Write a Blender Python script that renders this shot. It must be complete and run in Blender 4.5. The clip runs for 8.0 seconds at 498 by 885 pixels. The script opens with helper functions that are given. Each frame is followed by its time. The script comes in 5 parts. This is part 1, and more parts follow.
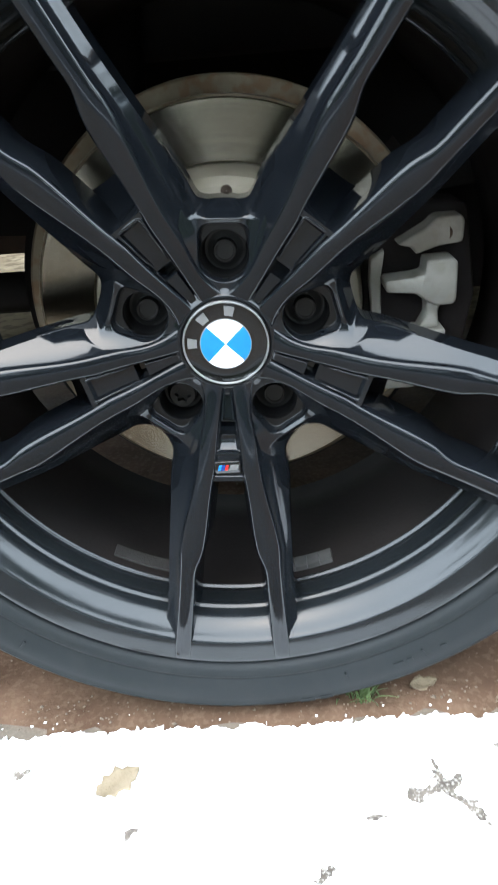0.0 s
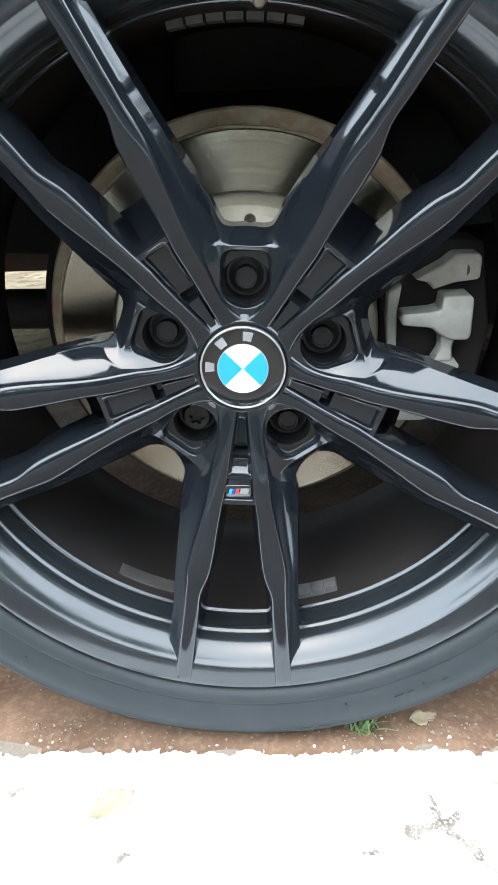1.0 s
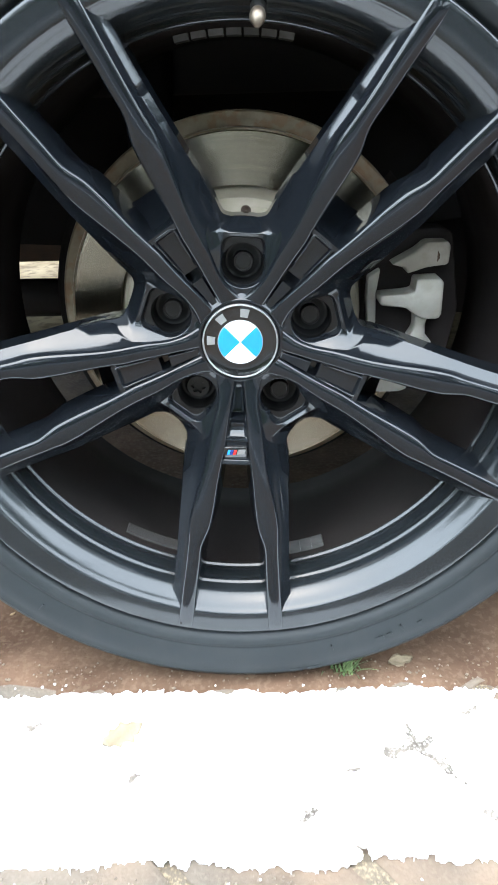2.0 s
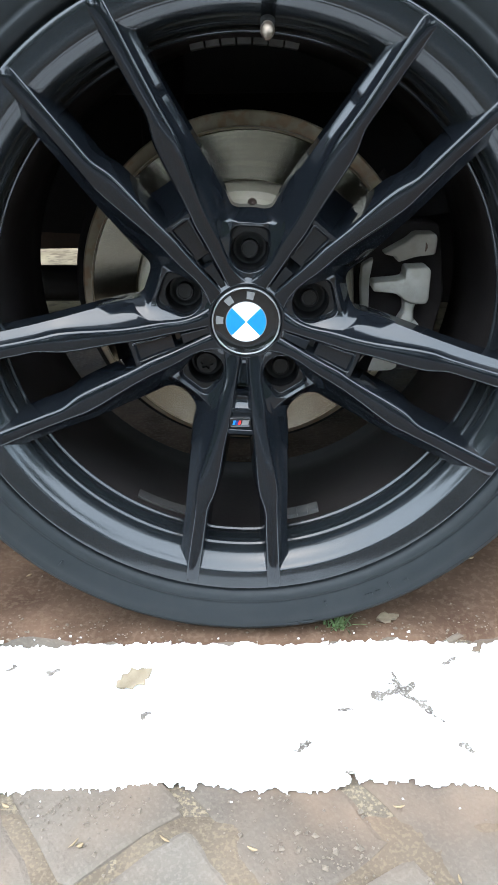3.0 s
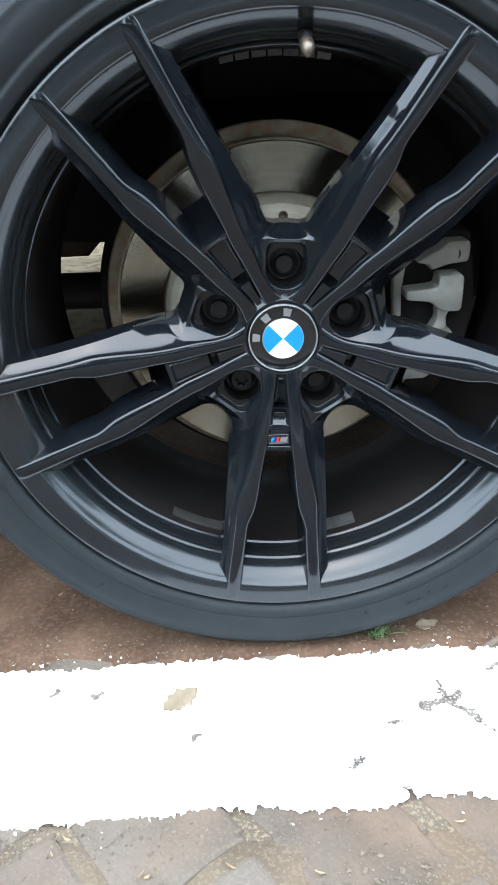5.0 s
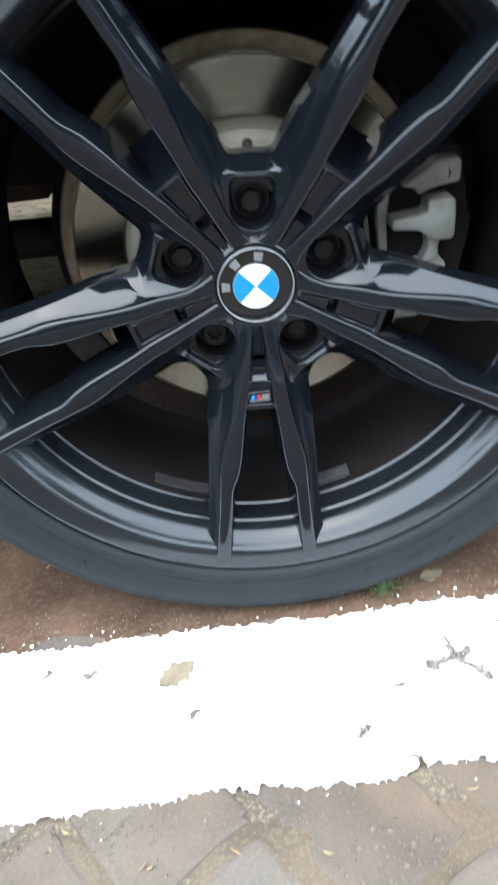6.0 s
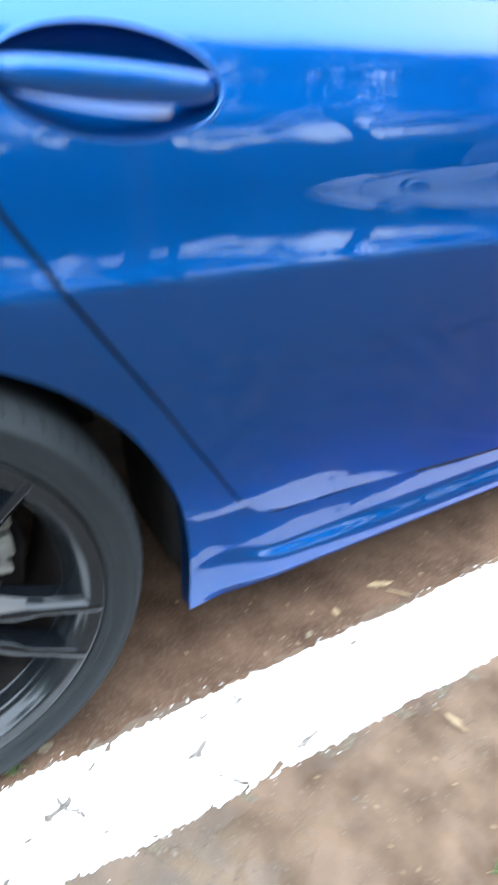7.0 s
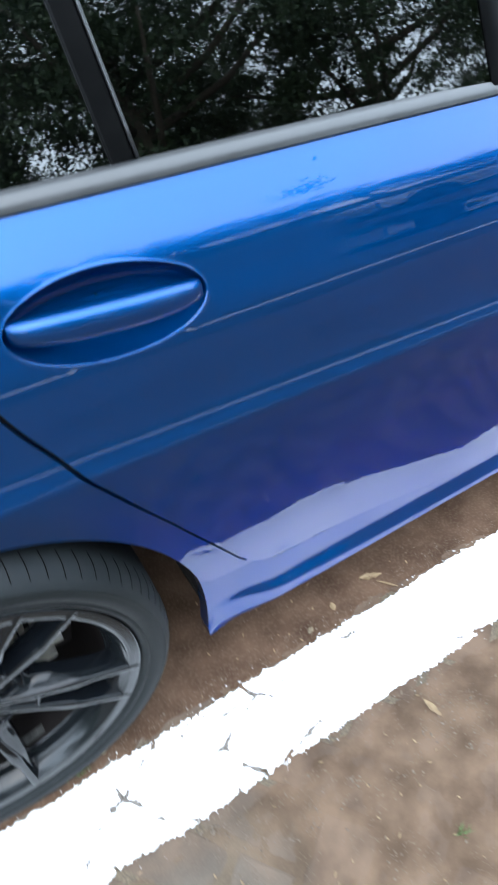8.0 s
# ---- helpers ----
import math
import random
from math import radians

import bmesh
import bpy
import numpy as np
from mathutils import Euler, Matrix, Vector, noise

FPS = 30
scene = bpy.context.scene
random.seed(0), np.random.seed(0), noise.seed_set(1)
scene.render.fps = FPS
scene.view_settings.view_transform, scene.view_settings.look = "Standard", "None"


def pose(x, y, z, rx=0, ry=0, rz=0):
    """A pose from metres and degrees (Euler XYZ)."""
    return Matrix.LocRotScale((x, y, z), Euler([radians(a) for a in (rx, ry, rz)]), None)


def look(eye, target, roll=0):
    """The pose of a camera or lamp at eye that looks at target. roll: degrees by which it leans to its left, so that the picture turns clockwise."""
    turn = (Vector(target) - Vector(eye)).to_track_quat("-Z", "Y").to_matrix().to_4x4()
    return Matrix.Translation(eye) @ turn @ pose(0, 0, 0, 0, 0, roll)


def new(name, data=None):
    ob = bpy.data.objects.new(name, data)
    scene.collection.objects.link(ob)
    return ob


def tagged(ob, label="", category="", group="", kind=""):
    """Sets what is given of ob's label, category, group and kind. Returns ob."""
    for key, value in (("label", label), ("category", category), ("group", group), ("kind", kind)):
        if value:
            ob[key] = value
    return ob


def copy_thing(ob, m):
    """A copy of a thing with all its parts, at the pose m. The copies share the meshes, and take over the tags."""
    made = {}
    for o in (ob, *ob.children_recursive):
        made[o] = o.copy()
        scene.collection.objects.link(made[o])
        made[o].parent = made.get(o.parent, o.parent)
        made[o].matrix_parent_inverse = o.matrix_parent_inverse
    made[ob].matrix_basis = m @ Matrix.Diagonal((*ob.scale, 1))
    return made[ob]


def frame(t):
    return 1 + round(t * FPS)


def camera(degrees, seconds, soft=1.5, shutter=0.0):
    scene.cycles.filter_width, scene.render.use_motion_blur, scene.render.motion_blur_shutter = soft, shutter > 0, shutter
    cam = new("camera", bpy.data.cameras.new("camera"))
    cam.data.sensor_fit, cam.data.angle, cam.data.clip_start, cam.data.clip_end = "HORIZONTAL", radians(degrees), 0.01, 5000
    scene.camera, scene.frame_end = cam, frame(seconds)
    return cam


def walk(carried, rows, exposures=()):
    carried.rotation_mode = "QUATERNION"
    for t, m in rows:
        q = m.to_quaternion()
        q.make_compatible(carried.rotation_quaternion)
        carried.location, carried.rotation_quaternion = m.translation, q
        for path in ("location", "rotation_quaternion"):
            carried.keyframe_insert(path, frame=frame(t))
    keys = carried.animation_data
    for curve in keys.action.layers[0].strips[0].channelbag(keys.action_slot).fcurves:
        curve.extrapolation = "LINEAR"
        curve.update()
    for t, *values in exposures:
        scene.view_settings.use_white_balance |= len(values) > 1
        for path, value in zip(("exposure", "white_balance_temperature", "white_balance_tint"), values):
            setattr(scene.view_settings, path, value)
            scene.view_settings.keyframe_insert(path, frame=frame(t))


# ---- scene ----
cam = camera(38.7, 8.0, 1.5, 0.4)
PATH = [
    (0, (0.032, -0.429, 0.477), (-0.053, 1.35, -0.433), -4.9),
    (0.5, (0.023, -0.425, 0.485), (-0.053, 1.384, -0.365), -2.4),
    (1, (0.023, -0.433, 0.478), (-0.058, 1.379, -0.366), -2.2),
    (1.5, (0.02, -0.467, 0.476), (-0.026, 1.356, -0.346), -1.6),
    (2.8, (0.007, -0.557, 0.49), (-0.018, 1.233, -0.402), -1.7),
    (3, (0.006, -0.566, 0.487), (-0.009, 1.24, -0.373), -0.8),
    (3.5, (-0.004, -0.564, 0.483), (-0.002, 1.247, -0.365), 0.8),
    (4, (-0.018, -0.565, 0.514), (0.048, 1.229, -0.367), 3.3),
    (4.5, (-0.034, -0.56, 0.53), (0.048, 1.258, -0.3), 2.8),
    (4.7, (-0.039, -0.557, 0.515), (0.016, 1.245, -0.35), 0.2),
    (6, (-0.016, -0.486, 0.513), (-0.029, 1.192, -0.574), -7.1),
    (6.2, (-0.002, -0.482, 0.522), (0.01, 1.132, -0.66), -11.1),
    (6.3, (-0.022, -0.496, 0.545), (0.1, 1.107, -0.643), -11.1),
    (6.5, (-0.016, -0.516, 0.635), (0.247, 1.034, -0.601), -13.1),
    (6.6, (0.001, -0.538, 0.695), (0.397, 0.975, -0.552), -10.3),
    (6.7, (0.012, -0.559, 0.763), (0.545, 0.904, -0.492), -7.1),
    (6.8, (0.026, -0.605, 0.836), (0.685, 0.856, -0.361), -3.6),
    (7, (0.091, -0.665, 0.959), (0.918, 0.782, -0.147), 0.5),
    (7.2, (0.138, -0.726, 1.097), (0.882, 0.769, -0.003), -3.5),
    (7.5, (0.162, -0.719, 1.251), (0.799, 0.614, -0.097), -0.7),
    (8, (0.171, -0.556, 1.334), (0.83, 0.638, -0.13), -3.6),
]
EXPOSURES = [(0, 3.86, 6900, 10), (0.5, 4.38, 6900, 10), (1.7, 4.46, 6900, 10), (3.0, 3.80, 6600, 10), (3.5, 3.81, 6500, 10), (4.5, 3.80, 6500, 10), (6.0, 3.74, 6600, 10), (6.5, 3.42, 6500, 10), (7.0, 3.66, 6500, 10), (7.4, 3.51, 6500, 10), (8.0, 3.08, 6500, 10)]
walk(cam, [(t, look(eye, target, roll)) for t, eye, target, roll in PATH], EXPOSURES)

# ---- daylight ----
SUN_ELEVATION, SUN_AZIMUTH = radians(66), radians(205)
sky_world = bpy.data.worlds.new("sky")
scene.world = sky_world
sky_world.use_nodes = True
_nt = sky_world.node_tree
_sky = _nt.nodes.new("ShaderNodeTexSky")
_sky.sky_type, _sky.sun_disc = "NISHITA", False
_sky.sun_elevation, _sky.sun_rotation = SUN_ELEVATION, SUN_AZIMUTH
_sky.air_density, _sky.dust_density, _sky.ozone_density = 1.0, 1.5, 1.0
_nt.nodes["Background"].inputs["Strength"].default_value = 0.15
# thin bright cloud over the clear sky
_cloud = _nt.nodes.new("ShaderNodeMix")
_cloud.data_type = "RGBA"
_cloud.inputs["Factor"].default_value = 0.7
_cloud.inputs["B"].default_value = (3.8, 4.95, 5.9, 1)
_nt.links.new(_sky.outputs[0], _cloud.inputs["A"])
_nt.links.new(_cloud.outputs["Result"], _nt.nodes["Background"].inputs["Color"])
_sun = bpy.data.lights.new("sun", "SUN")
_sun.energy, _sun.angle, _sun.color = 0.45, radians(150), (1.0, 0.95, 0.88)
_sun_dir = Vector((math.sin(SUN_AZIMUTH) * math.cos(SUN_ELEVATION), math.cos(SUN_AZIMUTH) * math.cos(SUN_ELEVATION), math.sin(SUN_ELEVATION)))
new("sun", _sun).matrix_world = look(_sun_dir * 30, (0, 0, 0))


# ---- materials ----
def surface(name, c1, c2, rough, scale=20.0, metal=0.0, coat=0.0, bump=0.0, bump_scale=None, rough2=None, spec=0.5, c3=None, scale3=200.0, amount3=0.5, coat_rough=0.03, coat_ior=1.5):
    """A principled material whose colour runs between two tones by noise, with a finer third tone, uneven gloss and relief."""
    m = bpy.data.materials.new(name)
    m.use_nodes = True
    nt = m.node_tree
    b = nt.nodes["Principled BSDF"]
    tc = nt.nodes.new("ShaderNodeTexCoord")
    n1 = nt.nodes.new("ShaderNodeTexNoise")
    n1.inputs["Scale"].default_value, n1.inputs["Detail"].default_value = scale, 6
    nt.links.new(tc.outputs["Object"], n1.inputs["Vector"])
    ramp = nt.nodes.new("ShaderNodeValToRGB")
    ramp.color_ramp.elements[0].position, ramp.color_ramp.elements[1].position = 0.32, 0.68
    ramp.color_ramp.elements[0].color, ramp.color_ramp.elements[1].color = (*c1, 1), (*c2, 1)
    nt.links.new(n1.outputs["Fac"], ramp.inputs["Fac"])
    colour = ramp.outputs["Color"]
    if c3:
        n3 = nt.nodes.new("ShaderNodeTexNoise")
        n3.inputs["Scale"].default_value, n3.inputs["Detail"].default_value = scale3, 3
        nt.links.new(tc.outputs["Object"], n3.inputs["Vector"])
        r3 = nt.nodes.new("ShaderNodeValToRGB")
        r3.color_ramp.elements[0].position, r3.color_ramp.elements[1].position = 0.5, 0.62
        r3.color_ramp.elements[0].color, r3.color_ramp.elements[1].color = (0, 0, 0, 1), (amount3, amount3, amount3, 1)
        nt.links.new(n3.outputs["Fac"], r3.inputs["Fac"])
        mx = nt.nodes.new("ShaderNodeMix")
        mx.data_type = "RGBA"
        nt.links.new(r3.outputs["Color"], mx.inputs["Factor"])
        nt.links.new(colour, mx.inputs["A"])
        mx.inputs["B"].default_value = (*c3, 1)
        colour = mx.outputs["Result"]
    nt.links.new(colour, b.inputs["Base Color"])
    b.inputs["Metallic"].default_value = metal
    b.inputs["Specular IOR Level"].default_value = spec
    b.inputs["Coat Weight"].default_value, b.inputs["Coat Roughness"].default_value = coat, coat_rough
    b.inputs["Coat IOR"].default_value = coat_ior
    rr = nt.nodes.new("ShaderNodeMapRange")
    rr.inputs["From Min"].default_value, rr.inputs["From Max"].default_value = 0.3, 0.7
    rr.inputs["To Min"].default_value, rr.inputs["To Max"].default_value = rough, rough2 if rough2 is not None else rough * 1.25
    nt.links.new(n1.outputs["Fac"], rr.inputs["Value"])
    nt.links.new(rr.outputs["Result"], b.inputs["Roughness"])
    if bump:
        nb = nt.nodes.new("ShaderNodeTexNoise")
        nb.inputs["Scale"].default_value, nb.inputs["Detail"].default_value = bump_scale or scale * 8, 5
        nt.links.new(tc.outputs["Object"], nb.inputs["Vector"])
        bp = nt.nodes.new("ShaderNodeBump")
        bp.inputs["Strength"].default_value, bp.inputs["Distance"].default_value = bump, 0.002
        nt.links.new(nb.outputs["Fac"], bp.inputs["Height"])
        nt.links.new(bp.outputs["Normal"], b.inputs["Normal"])
    return m


GLOSS_BLACK = surface("gloss_black_paint", (0.0034, 0.004216, 0.00544), (0.004352, 0.005304, 0.006664), 0.45, 30, coat=0.95, coat_rough=0.07, coat_ior=1.40, spec=0.0)
RIM_BLACK = surface("satin_black_rim", (0.0060, 0.0073, 0.0083), (0.0078, 0.0093, 0.0104), 0.35, 25, coat=1.0, coat_rough=0.15, coat_ior=1.40, rough2=0.36, spec=0.0)
BARREL = surface("dusty_dark_barrel", (0.0085, 0.0074, 0.0072), (0.0130, 0.0108, 0.0102), 0.6, 18, bump=0.1, bump_scale=300, c3=(0.0136, 0.01156, 0.0102), scale3=60, amount3=0.12, spec=0.05)
RUBBER = surface("tyre_rubber", (0.0062, 0.0079, 0.0087), (0.0079, 0.0099, 0.0108), 0.55, 10, bump=0.08, bump_scale=900, rough2=0.64, c3=(0.0177, 0.0177, 0.017), scale3=60, amount3=0.12, spec=0.19)
PAINT = surface("metallic_blue_paint", (0.0001, 0.054, 0.204), (0.0001, 0.058, 0.218), 0.47, 6, metal=1.0, coat=1.0, coat_rough=0.004, coat_ior=1.39, rough2=0.48, spec=0.5, c3=(0.0003, 0.075, 0.27), scale3=2600, amount3=0.2)
PAINT.node_tree.nodes["Principled BSDF"].inputs["Specular Tint"].default_value = (0.0, 0.18, 0.48, 1)
SILVER_PAINT = surface("pale_silver_paint", (0.50, 0.51, 0.52), (0.56, 0.57, 0.58), 0.35, 6, metal=0.6, coat=1.0, coat_rough=0.01)
PLASTIC = surface("black_plastic", (0.0060, 0.0058, 0.0056), (0.0105, 0.0100, 0.0098), 0.6, 30, bump=0.1, bump_scale=800, spec=0.15)
TRIM = surface("satin_black_trim", (0.0136, 0.01428, 0.01564), (0.01904, 0.01972, 0.02108), 0.4, 40, coat=0.5, coat_rough=0.2)
PILLAR = surface("black_pillar_trim", (0.001088, 0.001088, 0.001224), (0.001632, 0.001632, 0.001768), 0.3, 40, spec=0.08)
SIPE_SHADE = surface("deep_black", (0.001, 0.001, 0.001), (0.0015, 0.0015, 0.0015), 0.9, 40, spec=0.0)
BRUSHED = surface("machined_brake_steel", (0.170, 0.149, 0.116), (0.215, 0.191, 0.152), 0.24, 40, metal=1.0, rough2=0.26)
_nt = BRUSHED.node_tree
_tan = _nt.nodes.new("ShaderNodeTangent")
_tan.direction_type, _tan.axis = "RADIAL", "Y"
_nt.links.new(_tan.outputs[0], _nt.nodes["Principled BSDF"].inputs["Tangent"])
_nt.nodes["Principled BSDF"].inputs["Anisotropic"].default_value = 0.8
_nt.nodes["Principled BSDF"].inputs["Anisotropic Rotation"].default_value = 0.25
_len = _nt.nodes.new("ShaderNodeVectorMath")
_len.operation = "LENGTH"
_tc = _nt.nodes.new("ShaderNodeTexCoord")
_nt.links.new(_tc.outputs["Object"], _len.inputs[0])
_ring = _nt.nodes.new("ShaderNodeTexNoise")
_ring.noise_dimensions = "1D"
_ring.inputs["Scale"].default_value, _ring.inputs["Detail"].default_value = 420, 4
_nt.links.new(_len.outputs["Value"], _ring.inputs["W"])
_groove = _nt.nodes.new("ShaderNodeBump")
_groove.inputs["Strength"].default_value, _groove.inputs["Distance"].default_value = 0.045, 0.001
_nt.links.new(_ring.outputs["Fac"], _groove.inputs["Height"])
_nt.links.new(_groove.outputs["Normal"], _nt.nodes["Principled BSDF"].inputs["Normal"])
_tone = _nt.nodes.new("ShaderNodeMapRange")
_tone.inputs["From Min"].default_value, _tone.inputs["From Max"].default_value = 0.35, 0.65
_tone.inputs["To Min"].default_value, _tone.inputs["To Max"].default_value = 0.84, 1.08
_nt.links.new(_ring.outputs["Fac"], _tone.inputs["Value"])
_worn = _nt.nodes.new("ShaderNodeMix")
_worn.data_type, _worn.blend_type = "RGBA", "MULTIPLY"
_worn.inputs["Factor"].default_value = 1.0
_nt.links.new(_nt.nodes["Principled BSDF"].inputs["Base Color"].links[0].from_socket, _worn.inputs["A"])
_nt.links.new(_tone.outputs["Result"], _worn.inputs["B"])
_nt.links.new(_worn.outputs["Result"], _nt.nodes["Principled BSDF"].inputs["Base Color"])
DISC_EDGE = surface("tarnished_disc_edge", (0.115, 0.086, 0.054), (0.185, 0.152, 0.105), 0.5, 60, metal=0.5, bump=0.1, c3=(0.136, 0.0612, 0.0204), scale3=90, amount3=0.5)
DISC_HAT = surface("silver_disc_hat", (0.1768, 0.153, 0.1122), (0.2448, 0.2176, 0.17), 0.5, 50, metal=0.5, bump=0.05)
CAST = surface("grey_cast_caliper", (0.205, 0.194, 0.168), (0.285, 0.271, 0.240), 0.6, 40, metal=0.35, bump=0.2, bump_scale=350, c3=(0.1904, 0.1632, 0.1292), scale3=70, amount3=0.4)
RUST = surface("rusty_steel", (0.034, 0.02176, 0.01496), (0.068, 0.0408, 0.0272), 0.8, 40, bump=0.3)
RESIDUE = surface("old_adhesive", (0.00816, 0.00748, 0.0068), (0.0238, 0.02108, 0.01904), 0.8, 60, bump=0.4)
LEAD = surface("grey_weight", (0.0476, 0.0476, 0.0476), (0.0884, 0.0884, 0.085), 0.5, 80, metal=0.4)
VALVE = surface("dull_valve_metal", (0.06, 0.046, 0.034), (0.11, 0.088, 0.068), 0.38, 150, metal=0.8)
WHITE = surface("white_enamel", (0.6365, 0.6446, 0.6528), (0.6854, 0.6854, 0.6854), 0.2, 60, coat=0.4)
BLUE = surface("sky_blue_enamel", (0, 0.125, 0.33), (0.0, 0.140, 0.36), 0.2, 60, coat=0.2)
NAVY = surface("dark_blue_enamel", (0.0068, 0.0204, 0.1088), (0.0102, 0.0272, 0.136), 0.2, 60)
RED = surface("red_enamel", (0.374, 0.0136, 0.0136), (0.408, 0.0204, 0.0204), 0.2, 60)
SILVER = surface("silver_enamel", (0.136, 0.136, 0.136), (0.1768, 0.1768, 0.1768), 0.35, 60, metal=0.5)
CAP_BLACK = surface("cap_black", (0.00408, 0.00408, 0.00442), (0.00544, 0.00544, 0.00578), 0.3, 60, coat=1.0, spec=0.0)
# dull, and blacker than the spokes: the recess shade is in this colour
POCKET_SHADE = surface("dull_black_pocket", (0.001904, 0.001904, 0.002108), (0.002856, 0.002856, 0.00306), 0.35, 60, spec=0.3)
BOLT = surface("dark_bolt", (0.00272, 0.00272, 0.00272), (0.00476, 0.004488, 0.00408), 0.4, 90, spec=0.25)
LINE_PAINT = surface("white_road_paint", (0.76, 0.765, 0.77), (0.84, 0.845, 0.85), 0.75, 9, bump=0.35, bump_scale=260, c3=(0.46, 0.455, 0.44), scale3=70, amount3=0.3)
FAR_SUNLIT = surface("pale_dusty_concrete", (0.070, 0.053, 0.034), (0.110, 0.086, 0.057), 0.85, 9, bump=0.4, c3=(0.035, 0.026, 0.018), scale3=30, amount3=0.6, spec=0.0)
WORN_PAINT = surface("worn_paint_film", (0.038, 0.029, 0.022), (0.120, 0.100, 0.082), 0.85, 90, bump=0.4, c3=(0.50, 0.47, 0.43), scale3=420, amount3=0.32)
SOIL = surface("trodden_brown_soil", (0.041, 0.0222, 0.0138), (0.094, 0.0565, 0.0365), 0.9, 11, bump=0.8, bump_scale=120, c3=(0.130, 0.092, 0.062), scale3=190, amount3=0.28, spec=0.12)
EARTH = surface("packed_brown_earth", (0.062, 0.0490, 0.0350), (0.098, 0.0790, 0.0580), 0.9, 14, bump=1.0, bump_scale=130, c3=(0.250, 0.200, 0.130), scale3=330, amount3=0.17, spec=0.12)
# darker than plain asphalt, which keeps the door's reflections dim
LOT_SHADE = surface("old_dark_asphalt", (0.01768, 0.01836, 0.01836), (0.0272, 0.0272, 0.0272), 0.85, 1.2, bump=0.4, bump_scale=60)
SAND = surface("yellowish_joint_sand", (0.05463, 0.04019, 0.02719), (0.08265, 0.06296, 0.043), 0.9, 14, bump=1.0, bump_scale=320, c3=(0.2101, 0.1641, 0.1012), scale3=330, amount3=0.5)
PEBBLE = surface("pale_grit", (0.07704, 0.0576, 0.04047), (0.1471, 0.1152, 0.08537), 0.8, 160, bump=0.3)
DRY_LEAF = surface("dry_tan_leaf", (0.1401, 0.09042, 0.04427), (0.2521, 0.1808, 0.1012), 0.7, 60, bump=0.3)
PALE_LEAF = surface("bleached_leaf", (0.1121, 0.08373, 0.04933), (0.1891, 0.1474, 0.09802), 0.7, 60, bump=0.3)
GRASS = surface("green_grass", (0.0408, 0.0748, 0.0204), (0.0884, 0.1292, 0.0408), 0.6, 60)
LEAVES = surface("tree_leaves", (0.025, 0.05, 0.016), (0.055, 0.09, 0.03), 0.5, 3, c3=(0.1, 0.13, 0.05), scale3=8, amount3=0.4)
BARK = surface("tree_bark", (0.07, 0.05, 0.035), (0.14, 0.105, 0.075), 0.9, 12, bump=0.8, bump_scale=60)
CABIN = surface("dark_cabin_trim", (0.00816, 0.00816, 0.00884), (0.0204, 0.01904, 0.01836), 0.7, 12, bump=0.1)


def red_soil(m, colour):
    """Rubs reddish soil over a ground material by patches, more of it towards the front of the car."""
    nt = m.node_tree
    geo = nt.nodes.new("ShaderNodeNewGeometry")
    dirt = nt.nodes.new("ShaderNodeTexNoise")
    dirt.inputs["Scale"].default_value, dirt.inputs["Detail"].default_value = 3.2, 8
    nt.links.new(geo.outputs["Position"], dirt.inputs["Vector"])
    spread = nt.nodes.new("ShaderNodeSeparateXYZ")
    nt.links.new(geo.outputs["Position"], spread.inputs[0])
    drift = nt.nodes.new("ShaderNodeMapRange")
    drift.inputs["From Min"].default_value, drift.inputs["From Max"].default_value = 0.1, 0.6
    drift.inputs["To Min"].default_value, drift.inputs["To Max"].default_value = -0.05, 0.26
    nt.links.new(spread.outputs["X"], drift.inputs["Value"])
    total = nt.nodes.new("ShaderNodeMath")
    nt.links.new(dirt.outputs["Fac"], total.inputs[0])
    nt.links.new(drift.outputs["Result"], total.inputs[1])
    ramp = nt.nodes.new("ShaderNodeValToRGB")
    ramp.color_ramp.elements[0].position, ramp.color_ramp.elements[1].position = 0.38, 0.70
    ramp.color_ramp.elements[1].color = (0.85, 0.85, 0.85, 1)
    nt.links.new(total.outputs[0], ramp.inputs["Fac"])
    # the soil itself, lighter where it lies dry
    dry = nt.nodes.new("ShaderNodeTexNoise")
    dry.inputs["Scale"].default_value, dry.inputs["Detail"].default_value = 13.0, 9
    nt.links.new(geo.outputs["Position"], dry.inputs["Vector"])
    tones = nt.nodes.new("ShaderNodeValToRGB")
    tones.color_ramp.elements[0].position, tones.color_ramp.elements[1].position = 0.34, 0.66
    tones.color_ramp.elements[0].color, tones.color_ramp.elements[1].color = (0.058, 0.0345, 0.0210, 1), (0.130, 0.0830, 0.0535, 1)
    nt.links.new(dry.outputs["Fac"], tones.inputs["Fac"])
    mx = nt.nodes.new("ShaderNodeMix")
    mx.data_type = "RGBA"
    nt.links.new(ramp.outputs["Color"], mx.inputs["Factor"])
    nt.links.new(colour, mx.inputs["A"])
    nt.links.new(tones.outputs["Color"], mx.inputs["B"])
    nt.links.new(mx.outputs["Result"], nt.nodes["Principled BSDF"].inputs["Base Color"])


